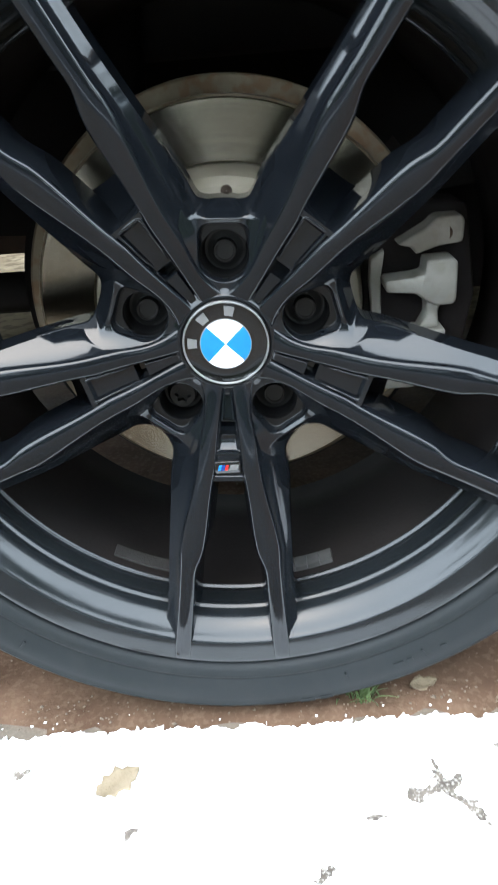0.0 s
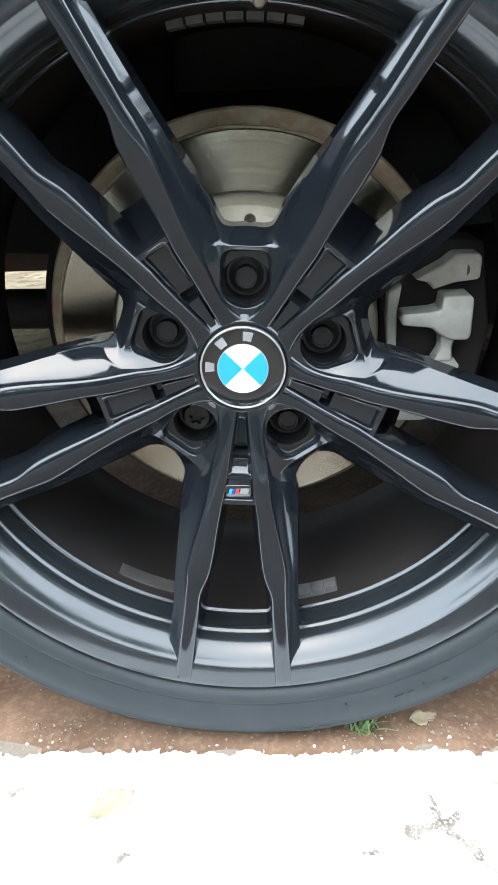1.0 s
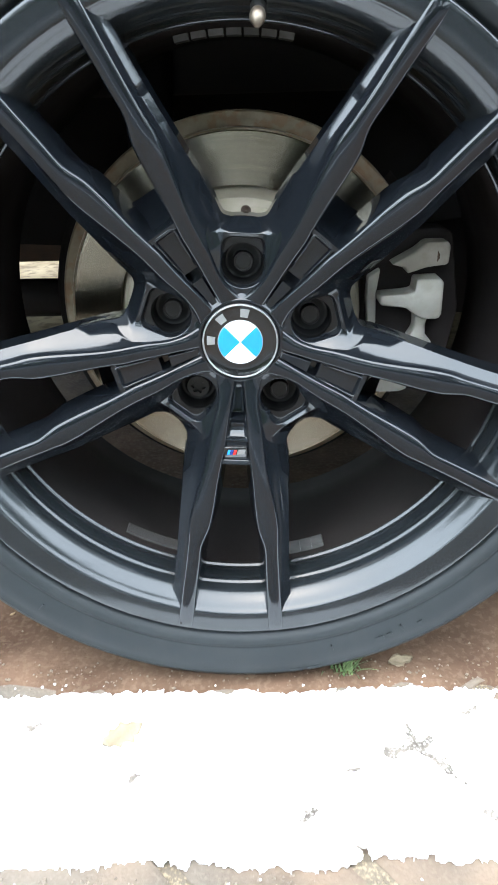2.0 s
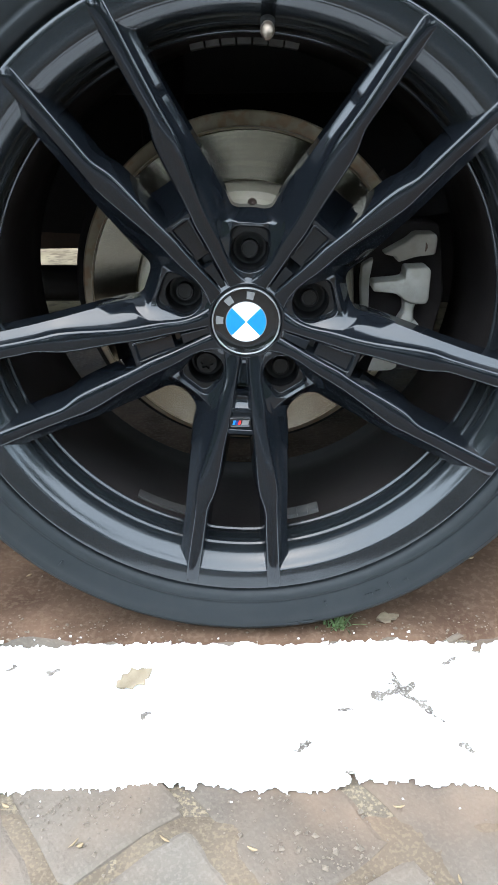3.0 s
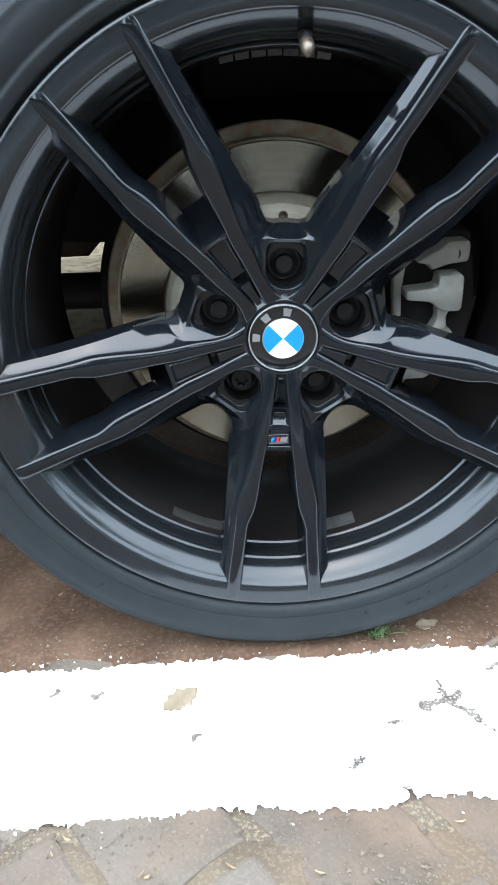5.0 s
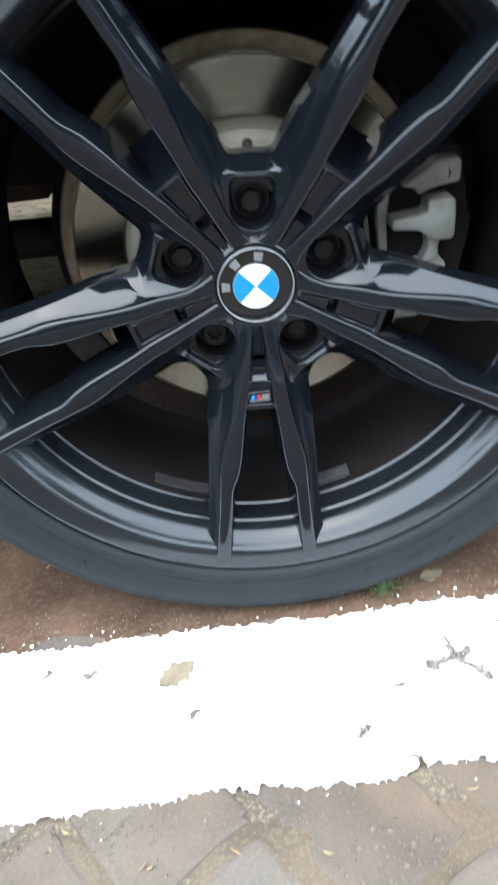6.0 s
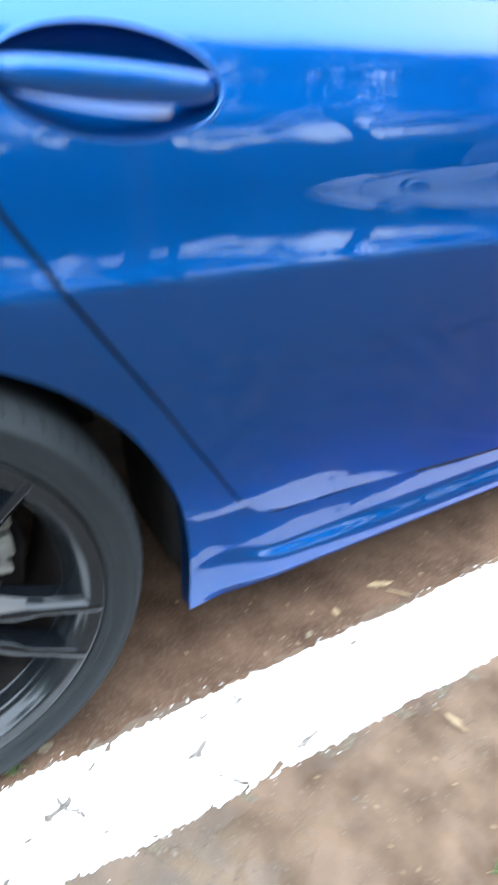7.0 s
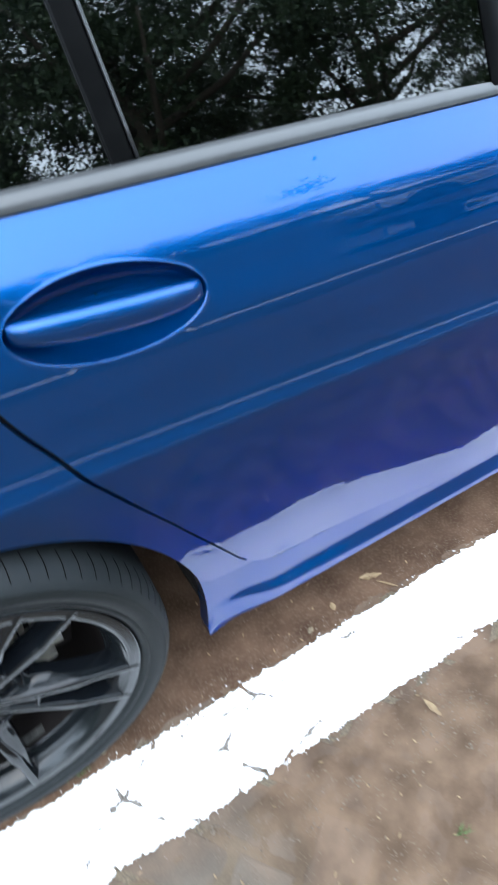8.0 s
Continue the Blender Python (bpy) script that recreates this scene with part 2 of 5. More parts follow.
def paver_material():
    """Weathered concrete: each block its own grey, soil rubbed in by patches."""
    m = surface("weathered_concrete_block", (0.0680, 0.0570, 0.0455), (0.1060, 0.0900, 0.0735), 0.85, 14, bump=0.5, bump_scale=230, c3=(0.1471, 0.1279, 0.1055), scale3=300, amount3=0.25, spec=0.2)
    nt = m.node_tree
    b = nt.nodes["Principled BSDF"]
    colour = b.inputs["Base Color"].links[0].from_socket
    info = nt.nodes.new("ShaderNodeObjectInfo")
    tone = nt.nodes.new("ShaderNodeMapRange")
    tone.inputs["To Min"].default_value, tone.inputs["To Max"].default_value = 0.90, 1.10
    nt.links.new(info.outputs["Random"], tone.inputs["Value"])
    mul = nt.nodes.new("ShaderNodeMix")
    mul.data_type, mul.blend_type = "RGBA", "MULTIPLY"
    mul.inputs["Factor"].default_value = 1
    nt.links.new(colour, mul.inputs["A"])
    nt.links.new(tone.outputs["Result"], mul.inputs["B"])
    red_soil(m, mul.outputs["Result"])
    return m


PAVER = paver_material()
red_soil(EARTH, EARTH.node_tree.nodes["Principled BSDF"].inputs["Base Color"].links[0].from_socket)


def glass_material():
    """Dark privacy glass: tinted clear body, mirror gloss by Fresnel."""
    m = bpy.data.materials.new("privacy_glass")
    m.use_nodes = True
    nt = m.node_tree
    nt.nodes.remove(nt.nodes["Principled BSDF"])
    clear = nt.nodes.new("ShaderNodeBsdfTransparent")
    clear.inputs["Color"].default_value = (0.075, 0.09, 0.085, 1)
    gloss = nt.nodes.new("ShaderNodeBsdfGlossy")
    gloss.inputs["Roughness"].default_value = 0.01
    fres = nt.nodes.new("ShaderNodeFresnel")
    fres.inputs["IOR"].default_value = 2.0
    mix = nt.nodes.new("ShaderNodeMixShader")
    nt.links.new(fres.outputs[0], mix.inputs["Fac"])
    nt.links.new(clear.outputs[0], mix.inputs[1])
    nt.links.new(gloss.outputs[0], mix.inputs[2])
    nt.links.new(mix.outputs[0], nt.nodes["Material Output"].inputs["Surface"])
    return m


GLASS = glass_material()


# ---- mesh helpers ----
def link(name, bm, material, smooth=True):
    me = bpy.data.meshes.new(name)
    bm.normal_update()
    bm.to_mesh(me)
    bm.free()
    me.materials.append(material)
    if smooth:
        me.polygons.foreach_set("use_smooth", [True] * len(me.polygons))
    return new(name, me)


def part(name, bm, material, parent, label="", smooth=True, sharp=None):
    """Links a bmesh as one mesh object under a thing or a part."""
    ob = link(name, bm, material, smooth)
    if sharp:
        ob.data.set_sharp_from_angle(angle=radians(sharp))
    ob.parent = parent
    return tagged(ob, label)


def holder(name, parent=None, at=(0, 0, 0)):
    ob = new(name)
    ob.location = at
    ob.parent = parent
    ob.empty_display_size = 0.1
    return ob


def grid(fn, us, vs, flip=False):
    """A sheet of quads over two lists of parameters."""
    bm = bmesh.new()
    rows = [[bm.verts.new(fn(u, v)) for u in us] for v in vs]
    for j in range(len(vs) - 1):
        for i in range(len(us) - 1):
            q = (rows[j][i], rows[j][i + 1], rows[j + 1][i + 1], rows[j + 1][i])
            bm.faces.new(q[::-1] if flip else q)
    return bm


def steps(a, b, n):
    return [a + (b - a) * i / (n - 1) for i in range(n)]


def revolve(profile, n=128, a0=0.0, a1=360.0, closed=False):
    """Turns a list of (radius, y) round the y axis; the angle runs from +x to +z."""
    bm = bmesh.new()
    full = abs(a1 - a0) > 359.9
    count = n if full else n + 1
    rings = []
    for i in range(count):
        a = radians(a0 + (a1 - a0) * i / n)
        rings.append([bm.verts.new((r * math.cos(a), y, r * math.sin(a))) for r, y in profile])
    m = len(profile)
    for i in range(n if full else n):
        p, q = rings[i], rings[(i + 1) % count]
        for k in range(m if closed else m - 1):
            bm.faces.new((p[k], p[(k + 1) % m], q[(k + 1) % m], q[k]))
    if closed and not full:
        bm.faces.new(rings[0])
        bm.faces.new(rings[-1][::-1])
    bmesh.ops.recalc_face_normals(bm, faces=bm.faces)
    return bm


def loft(sections, cap=True):
    """Skins closed sections of equal length, in order."""
    bm = bmesh.new()
    rows = [[bm.verts.new(p) for p in s] for s in sections]
    m = len(rows[0])
    for a, b in zip(rows, rows[1:]):
        for k in range(m):
            bm.faces.new((a[k], a[(k + 1) % m], b[(k + 1) % m], b[k]))
    if cap:
        bm.faces.new(rows[0][::-1])
        bm.faces.new(rows[-1])
    bmesh.ops.recalc_face_normals(bm, faces=bm.faces)
    return bm


def prism(outline, y0, y1, bevel=0.0):
    """An outline in x and z pushed from y0 (front) to y1 (back), with a bevelled front rim."""
    cx, cz = sum(p[0] for p in outline) / len(outline), sum(p[1] for p in outline) / len(outline)
    def ring(y, inset):
        out = []
        for x, z in outline:
            d = math.hypot(x - cx, z - cz) or 1
            k = max(0.0, 1 - inset / d)
            out.append((cx + (x - cx) * k, y, cz + (z - cz) * k))
        return out
    if bevel:
        return loft([ring(y0, bevel), ring(y0 + bevel * 0.35, bevel * 0.3), ring(y0 + bevel, 0), ring(y1, 0)])
    return loft([ring(y0, 0), ring(y1, 0)])


def rounded(points, radius=0.004, n=4):
    """Rounds the corners of an outline."""
    out = []
    m = len(points)
    for i in range(m):
        p, a, b = Vector(points[i]), Vector(points[i - 1]), Vector(points[(i + 1) % m])
        u, w = (a - p), (b - p)
        k = min(radius, u.length * 0.45, w.length * 0.45)
        s, e = p + u.normalized() * k, p + w.normalized() * k
        for j in range(n + 1):
            t = j / n
            q = s * (1 - t) ** 2 + p * 2 * t * (1 - t) + e * t ** 2
            out.append((q.x, q.y))
    return out


def tube(points, radii, n=12):
    """A round bar along a line of points."""
    secs = []
    for i, p in enumerate(points):
        p = Vector(p)
        a, b = Vector(points[max(i - 1, 0)]), Vector(points[min(i + 1, len(points) - 1)])
        d = (b - a).normalized()
        s = d.orthogonal().normalized()
        if i:
            s = (last - d * last.dot(d)).normalized()
        last = s
        t = d.cross(s)
        secs.append([p + (s * math.cos(2 * math.pi * k / n) + t * math.sin(2 * math.pi * k / n)) * radii[i] for k in range(n)])
    return loft(secs)


def smoothstep(a, b, x):
    t = min(1.0, max(0.0, (x - a) / (b - a)))
    return t * t * (3 - 2 * t)


def blend_low(a, b, k):
    """The smaller of two values, rounded where they meet."""
    h = max(k - abs(a - b), 0.0) / k
    return min(a, b) - h * h * k * 0.25


def curve_through(points):
    """A smooth function through (x, y) points."""
    xs, ys = [p[0] for p in points], [p[1] for p in points]
    n = len(xs)
    sl = [(ys[i + 1] - ys[i]) / (xs[i + 1] - xs[i]) for i in range(n - 1)]
    tg = [sl[0]] + [(sl[i - 1] + sl[i]) / 2 for i in range(1, n - 1)] + [sl[-1]]
    def f(x):
        if x <= xs[0]:
            return ys[0]
        if x >= xs[-1]:
            return ys[-1]
        i = max(k for k in range(n - 1) if xs[k] <= x)
        h = xs[i + 1] - xs[i]
        t = (x - xs[i]) / h
        return (ys[i] * (1 + 2 * t) * (1 - t) ** 2 + tg[i] * h * t * (1 - t) ** 2 + ys[i + 1] * t * t * (3 - 2 * t) + tg[i + 1] * h * t * t * (t - 1))
    return f


# ---- the ground ----
def build_ground():
    us = [-60, -30, -15, -8] + steps(-5, 6, 90) + [9, 16, 32, 60]
    vs = [-60, -30, -15, -8] + steps(-4, 3, 60) + [5, 9, 16, 32, 60]
    bm = grid(lambda x, y: (x, y, -0.0042 + 0.0014 * noise.noise((x * 3, y * 3, 0))), us, vs)
    ground = tagged(link("ground", bm, SAND), "sandy brown ground under worn concrete blocks", "ground", kind="structure")
    # soil spread along and under the car, thinning out at the painted line
    def soil_z(x, y):
        edge = -0.012 + 0.02 * noise.noise((x * 7, 3.3, 1.0)) + 0.012 * noise.noise((x * 31, 1.3, 2.0))
        lift = smoothstep(edge - 0.012, edge + 0.02, y)
        return (x, y, -0.0058 + 0.0083 * lift + 0.003 * lift * noise.noise((x * 9, y * 9, 5)) + 0.0012 * lift * noise.noise((x * 40, y * 40, 7)))
    soil = link("soil", grid(soil_z, steps(-1.2, 2.2, 420), steps(-0.05, 0.55, 80) + steps(0.57, 1.55, 30)), SOIL)
    tagged(soil, "trodden brown soil spread over the paving under the car", "soil", kind="structure")
    # packed earth that hides most blocks beyond the line
    def earth_z(x, y):
        edge = -0.188 + 0.008 * noise.noise((x * 14, 2.1, 1.0))
        off = 1 - smoothstep(edge - 0.02, edge, y)
        cover = smoothstep(0.10, 0.50, x + 0.22 * noise.noise((x * 5, y * 5, 3.1)) + 0.10 * noise.noise((x * 17, y * 17, 6.1)))
        fine = 0.0011 * noise.noise((x * 26, y * 26, 5)) + 0.0007 * noise.noise((x * 70, y * 70, 7))
        return (x, y, -0.0062 + off * (0.0030 + 0.0018 * cover + 1.7 * fine))
    earth = link("packed_earth", grid(earth_z, steps(-0.4, 2.6, 360), steps(-1.6, -0.172, 190)), EARTH)
    tagged(earth, "packed brown earth and sand over the paving blocks", "soil", kind="structure")
    # unseen asphalt lot past the paved strip, darkened to stand for tree shade
    lot = grid(lambda x, y: (x, y + 0.3 * noise.noise((x * 0.7, y, 0)), 0.006), steps(-40, 40, 120), steps(-14, -1.9, 30))
    tagged(link("road", lot, LOT_SHADE), "unseen parking lot asphalt, darkened to stand for tree shade", "road", kind="structure")
    return ground


GROUND = build_ground()

# ---- painted line ----
LINE_IN, LINE_OUT = -0.009, -0.182
STAR = (0.136, -0.079)
# star-shaped split in the crust and the cracks that run on from it
CRACKS = [
    [(0.131, -0.052), (0.135, -0.077), (0.154, -0.094), (0.168, -0.115)],
    [(0.135, -0.077), (0.153, -0.070)],
    [(0.135, -0.077), (0.112, -0.086)],
    [(0.088, -0.098), (0.080, -0.101)], [(0.179, -0.138), (0.183, -0.150)],
    [(0.184, -0.044), (0.205, -0.033), (0.240, -0.011)],
    [(0.356, -0.078), (0.334, -0.096), (0.320, -0.099)],
    [(0.334, -0.096), (0.341, -0.115)],
    [(0.417, -0.012), (0.432, -0.043), (0.459, -0.060)],
    [(0.432, -0.043), (0.403, -0.059)],
    [(0.078, -0.166), (0.089, -0.190)],
]
# shorter ones along the edges
SPLITS = [
    [(0.349, -0.143), (0.374, -0.171)], [(0.223, -0.174), (0.243, -0.172)], [(0.039, -0.143), (0.048, -0.134)],
    [(0.509, -0.149), (0.467, -0.161), (0.411, -0.176)], [(0.496, -0.037), (0.483, -0.069)], [(0.314, -0.012), (0.295, -0.024)],
    [(0.643, -0.037), (0.677, -0.040)], [(0.363, -0.046), (0.390, -0.043)], [(0.912, -0.178), (0.837, -0.160)],
    [(-0.235, -0.046), (-0.225, -0.044)], [(-0.191, -0.052), (-0.184, -0.047)], [(-0.165, -0.025), (-0.144, -0.034)],
    [(-0.097, -0.105), (-0.091, -0.103)],
]


def seg_distance(x, y, a, b):
    dx, dy = b[0] - a[0], b[1] - a[1]
    t = max(0.0, min(1.0, ((x - a[0]) * dx + (y - a[1]) * dy) / (dx * dx + dy * dy)))
    return math.hypot(x - a[0] - t * dx, y - a[1] - t * dy)


def painted_line(name, x0, x1, y0, y1, cell, label, cracks=(), lift=0.0, paint=None):
    """Road paint as a thin crust with crumbled edges, its worn cells left open."""
    nx, ny = int((x1 - x0) / cell), int((y1 - y0) / cell) + 10
    ya = y0 - 5 * cell
    def keep(x, y):
        e = 0.005 * noise.noise((x * 9, y0 * 9, 0.3)) + 0.0045 * noise.noise((x * 48, y * 40, 1.7)) + 0.0055 * noise.noise((x * 140, y * 130, 2.7)) + 0.004 * noise.noise((x * 330, y * 330, 5.1))
        if y < y0 + 0.004 + e or y > y1 - 0.004 + 0.8 * e:
            return False
        wear = noise.noise((x * 38, y * 38, 4.0)) + 0.6 * noise.noise((x * 120, y * 120, 8.0))
        near = min(y - y0, y1 - y)
        if wear > 0.92 - 0.28 * math.exp(-near / 0.012):
            return False
        for line in cracks:
            for a, b in zip(line, line[1:]):
                if abs(x - a[0]) < 0.2:
                    d = seg_distance(x + 0.005 * noise.noise((x * 55, y * 55, 1.0)), y + 0.006 * noise.noise((x * 70, y * 70, 2.0)), a, b)
                    if d < 0.0021 + 0.0016 * math.exp(-math.hypot(x - STAR[0], y - STAR[1]) / 0.016) + 0.0052 * noise.noise((x * 48, y * 48, 6.0)) + 0.0036 * noise.noise((x * 240, y * 240, 3.0)):
                        return False
        return True
    verts, faces, index = [], [], {}
    def vert(i, j):
        if (i, j) not in index:
            x, y = x0 + i * cell, ya + j * cell
            jx, jy = 0.4 * cell * noise.noise((i * 1.7, j * 1.3, 0)), 0.4 * cell * noise.noise((i * 1.1, j * 1.9, 9))
            index[(i, j)] = len(verts)
            verts.append((x + jx, y + jy, lift + 0.0021 + 0.0007 * noise.noise((x * 9, y * 9, 3))))
        return index[(i, j)]
    for i in range(nx):
        for j in range(ny):
            if keep(x0 + (i + 0.5) * cell, ya + (j + 0.5) * cell):
                faces.append((vert(i, j), vert(i + 1, j), vert(i + 1, j + 1), vert(i, j + 1)))
    me = bpy.data.meshes.new(name)
    me.from_pydata(verts, [], faces)
    bm = bmesh.new()
    bm.from_mesh(me)
    for _ in range(2):
        bmesh.ops.smooth_vert(bm, verts=[v for v in bm.verts if v.is_boundary], factor=0.5, use_axis_x=True, use_axis_y=True)
    rim = [e for e in bm.edges if e.is_boundary]
    out = bmesh.ops.extrude_edge_only(bm, edges=rim)
    for v in out["geom"]:
        if isinstance(v, bmesh.types.BMVert):
            v.co.z -= 0.0035
    bm.to_mesh(me)
    bm.free()
    me.materials.append(paint or LINE_PAINT)
    return tagged(new(name, me), label, "road marking", kind="structure")


painted_line("parking_line", -0.55, 1.9, LINE_OUT, LINE_IN, 0.0017, "thick white parking line, chipped at the edges, on concrete blocks", CRACKS + SPLITS)
bm = grid(lambda x, y: (x, y, 0.0008), steps(-0.55, 1.9, 60), steps(LINE_OUT + 0.016, LINE_IN - 0.017, 4))
tagged(link("worn_paint", bm, WORN_PAINT), "greyish worn paint film in the cracks of the line", "road marking", kind="structure")
# sheet over the far ground, coloured beige so that it looks sunlit
bm = grid(lambda x, y: (x, y + 0.25 * noise.noise((x * 0.6, 4.0, y * 0.4)) * smoothstep(1.2, 3.0, y), 0.0055 + 0.002 * noise.noise((x * 11, y * 11, 2))), [-30, -15, -8] + steps(-5, 5, 160) + [8, 15, 30], steps(0.98, 2.6, 40) + [3.2, 4.0, 5.0, 6.5])
tagged(link("pavement", bm, FAR_SUNLIT), "beige sheet over the far ground, its sunlit look in the colour", "pavement", kind="structure")
painted_line("parking_line", -1.5, 3.9, -2.62, -2.45, 0.012, "white line of the next parking bay", lift=0.007)


# ---- the car ----
CAR = tagged(holder("car"), "glossy metallic blue sedan with black wheels, parked beside a white line", "car")
HUB_Z = 0.318
WIDTH_Y = 1.80


def lip_radius(a):
    """The arch's edge: distance from the hub by the angle above the horizontal."""
    return ARCH(min(90.0, max(-27.0, a)))


ARCH = curve_through([(-27, 0.440), (-24, 0.430), (-12, 0.408), (0, 0.394), (20, 0.372), (45, 0.354), (65, 0.343), (90, 0.338)])
LOWER = curve_through([(0.14, 0.060), (0.24, 0.0520), (0.30, 0.0445), (0.36, 0.0378), (0.40, 0.0350), (0.52, 0.0305), (0.62, 0.0295), (0.667, 0.030)])
MIDDLE = curve_through([(0.667, 0.030), (0.680, 0.0350), (0.70, 0.0410), (0.73, 0.0472), (0.77, 0.0534), (0.82, 0.0622), (0.862, 0.0745)])
UPPER = curve_through([(0.862, 0.0745), (0.885, 0.0808), (0.899, 0.0853), (0.907, 0.0892), (0.915, 0.0950), (0.925, 0.1034), (0.95, 0.1258), (0.982, 0.1550)])


def slant(x, z):
    """Height along the car's wedge line, which falls towards the front."""
    return z + 0.066 * (min(1.8, max(-0.4, x)) - 0.5) * smoothstep(0.3, 0.6, z)


def unslant(x, zz):
    z = zz
    for _ in range(6):
        z += zz - slant(x, z)
    return z


def side_y(x, z):
    """How far in the body's side lies."""
    zz = slant(x, z)
    tuck = -0.026 * smoothstep(0.62, 1.0, x) * (1 - smoothstep(0.18, 0.50, z))
    y = tuck + LOWER(zz) if zz < 0.667 else MIDDLE(zz) if zz < 0.862 else UPPER(zz)
    if x > 2.5:
        y += ((x - 2.5) / 1.15) ** 2 * 0.32
    if x < -0.45:
        y += ((-0.45 - x) / 0.62) ** 2 * 0.20
    for wx in (0.0, 2.85):
        r = math.hypot(x - wx, z - HUB_Z)
        a = math.degrees(math.atan2(z - HUB_Z, abs(x - wx)))
        d = r - lip_radius(a)
        lip = 0.048 - 0.013 * smoothstep(-5, 45, a)
        lip = min(lip, y + 0.003)
        k = 1 - smoothstep(0.0, 0.07, d)
        y = y * (1 - k) + lip * k
    return y


SEAM = curve_through([(0.0, 0.600), (0.004, 0.562), (0.012, 0.530), (0.035, 0.502), (0.081, 0.475), (0.160, 0.443), (0.269, 0.398), (0.364, 0.359), (0.444, 0.324), (0.517, 0.293), (0.58, 0.266), (0.637, 0.244), (0.69, 0.223), (0.744, 0.205), (0.86, 0.180), (1.0, 0.195)])


def shut_gap(v):
    """Half the width of the gap behind the door, wider towards the belt."""
    return 0.0022 + 0.0014 * smoothstep(0.3, 0.65, v)

DOOR_X1 = 1.085


def door_bottom(x):
    return 0.270 - 0.035 * (x - 0.6)


def belt(x):
    return unslant(x, 0.962)


def mirrored(p):
    return (p[0], WIDTH_Y - p[1], p[2])


HANDLE_C, HANDLE_A, HANDLE_B, HANDLE_TILT = (0.356, 0.868), 0.119, 0.051, radians(-7)


def handle_uv(x, z):
    dx, dz = x - HANDLE_C[0], z - HANDLE_C[1]
    c, s = math.cos(HANDLE_TILT), math.sin(HANDLE_TILT)
    return (dx * c + dz * s) / HANDLE_A, (-dx * s + dz * c) / HANDLE_B


def handle_xz(u, v):
    c, s = math.cos(HANDLE_TILT), math.sin(HANDLE_TILT)
    u, v = u * HANDLE_A, v * HANDLE_B
    return HANDLE_C[0] + u * c - v * s, HANDLE_C[1] + u * s + v * c


def door_panel(left, right, far=False, hole=False, nu=150, nv=130):
    """A door skin between its two side edges, given over the height from 0 to 1, with folded rims."""
    vs = [((j / (nv - 1)) ** 1.25) for j in range(nv)]
    def point(u, v):
        x = left(v) + (right(v) - left(v)) * u
        z = door_bottom(x) + (belt(x) - door_bottom(x)) * v
        p = (x, side_y(x, z), z)
        return mirrored(p) if far else p
    bm = grid(point, steps(0, 1, nu), vs, flip=far)
    if hole:
        gone = []
        for f in bm.faces:
            if math.hypot(*handle_uv(*f.calc_center_median().xz)) < 1.03:
                gone.append(f)
        bmesh.ops.delete(bm, geom=gone, context="FACES")
    fold = -0.016 if far else 0.016
    rim = [e for e in bm.edges if e.is_boundary]
    out = bmesh.ops.extrude_edge_only(bm, edges=rim)
    for v in out["geom"]:
        if isinstance(v, bmesh.types.BMVert):
            v.co.y += fold
    return bm


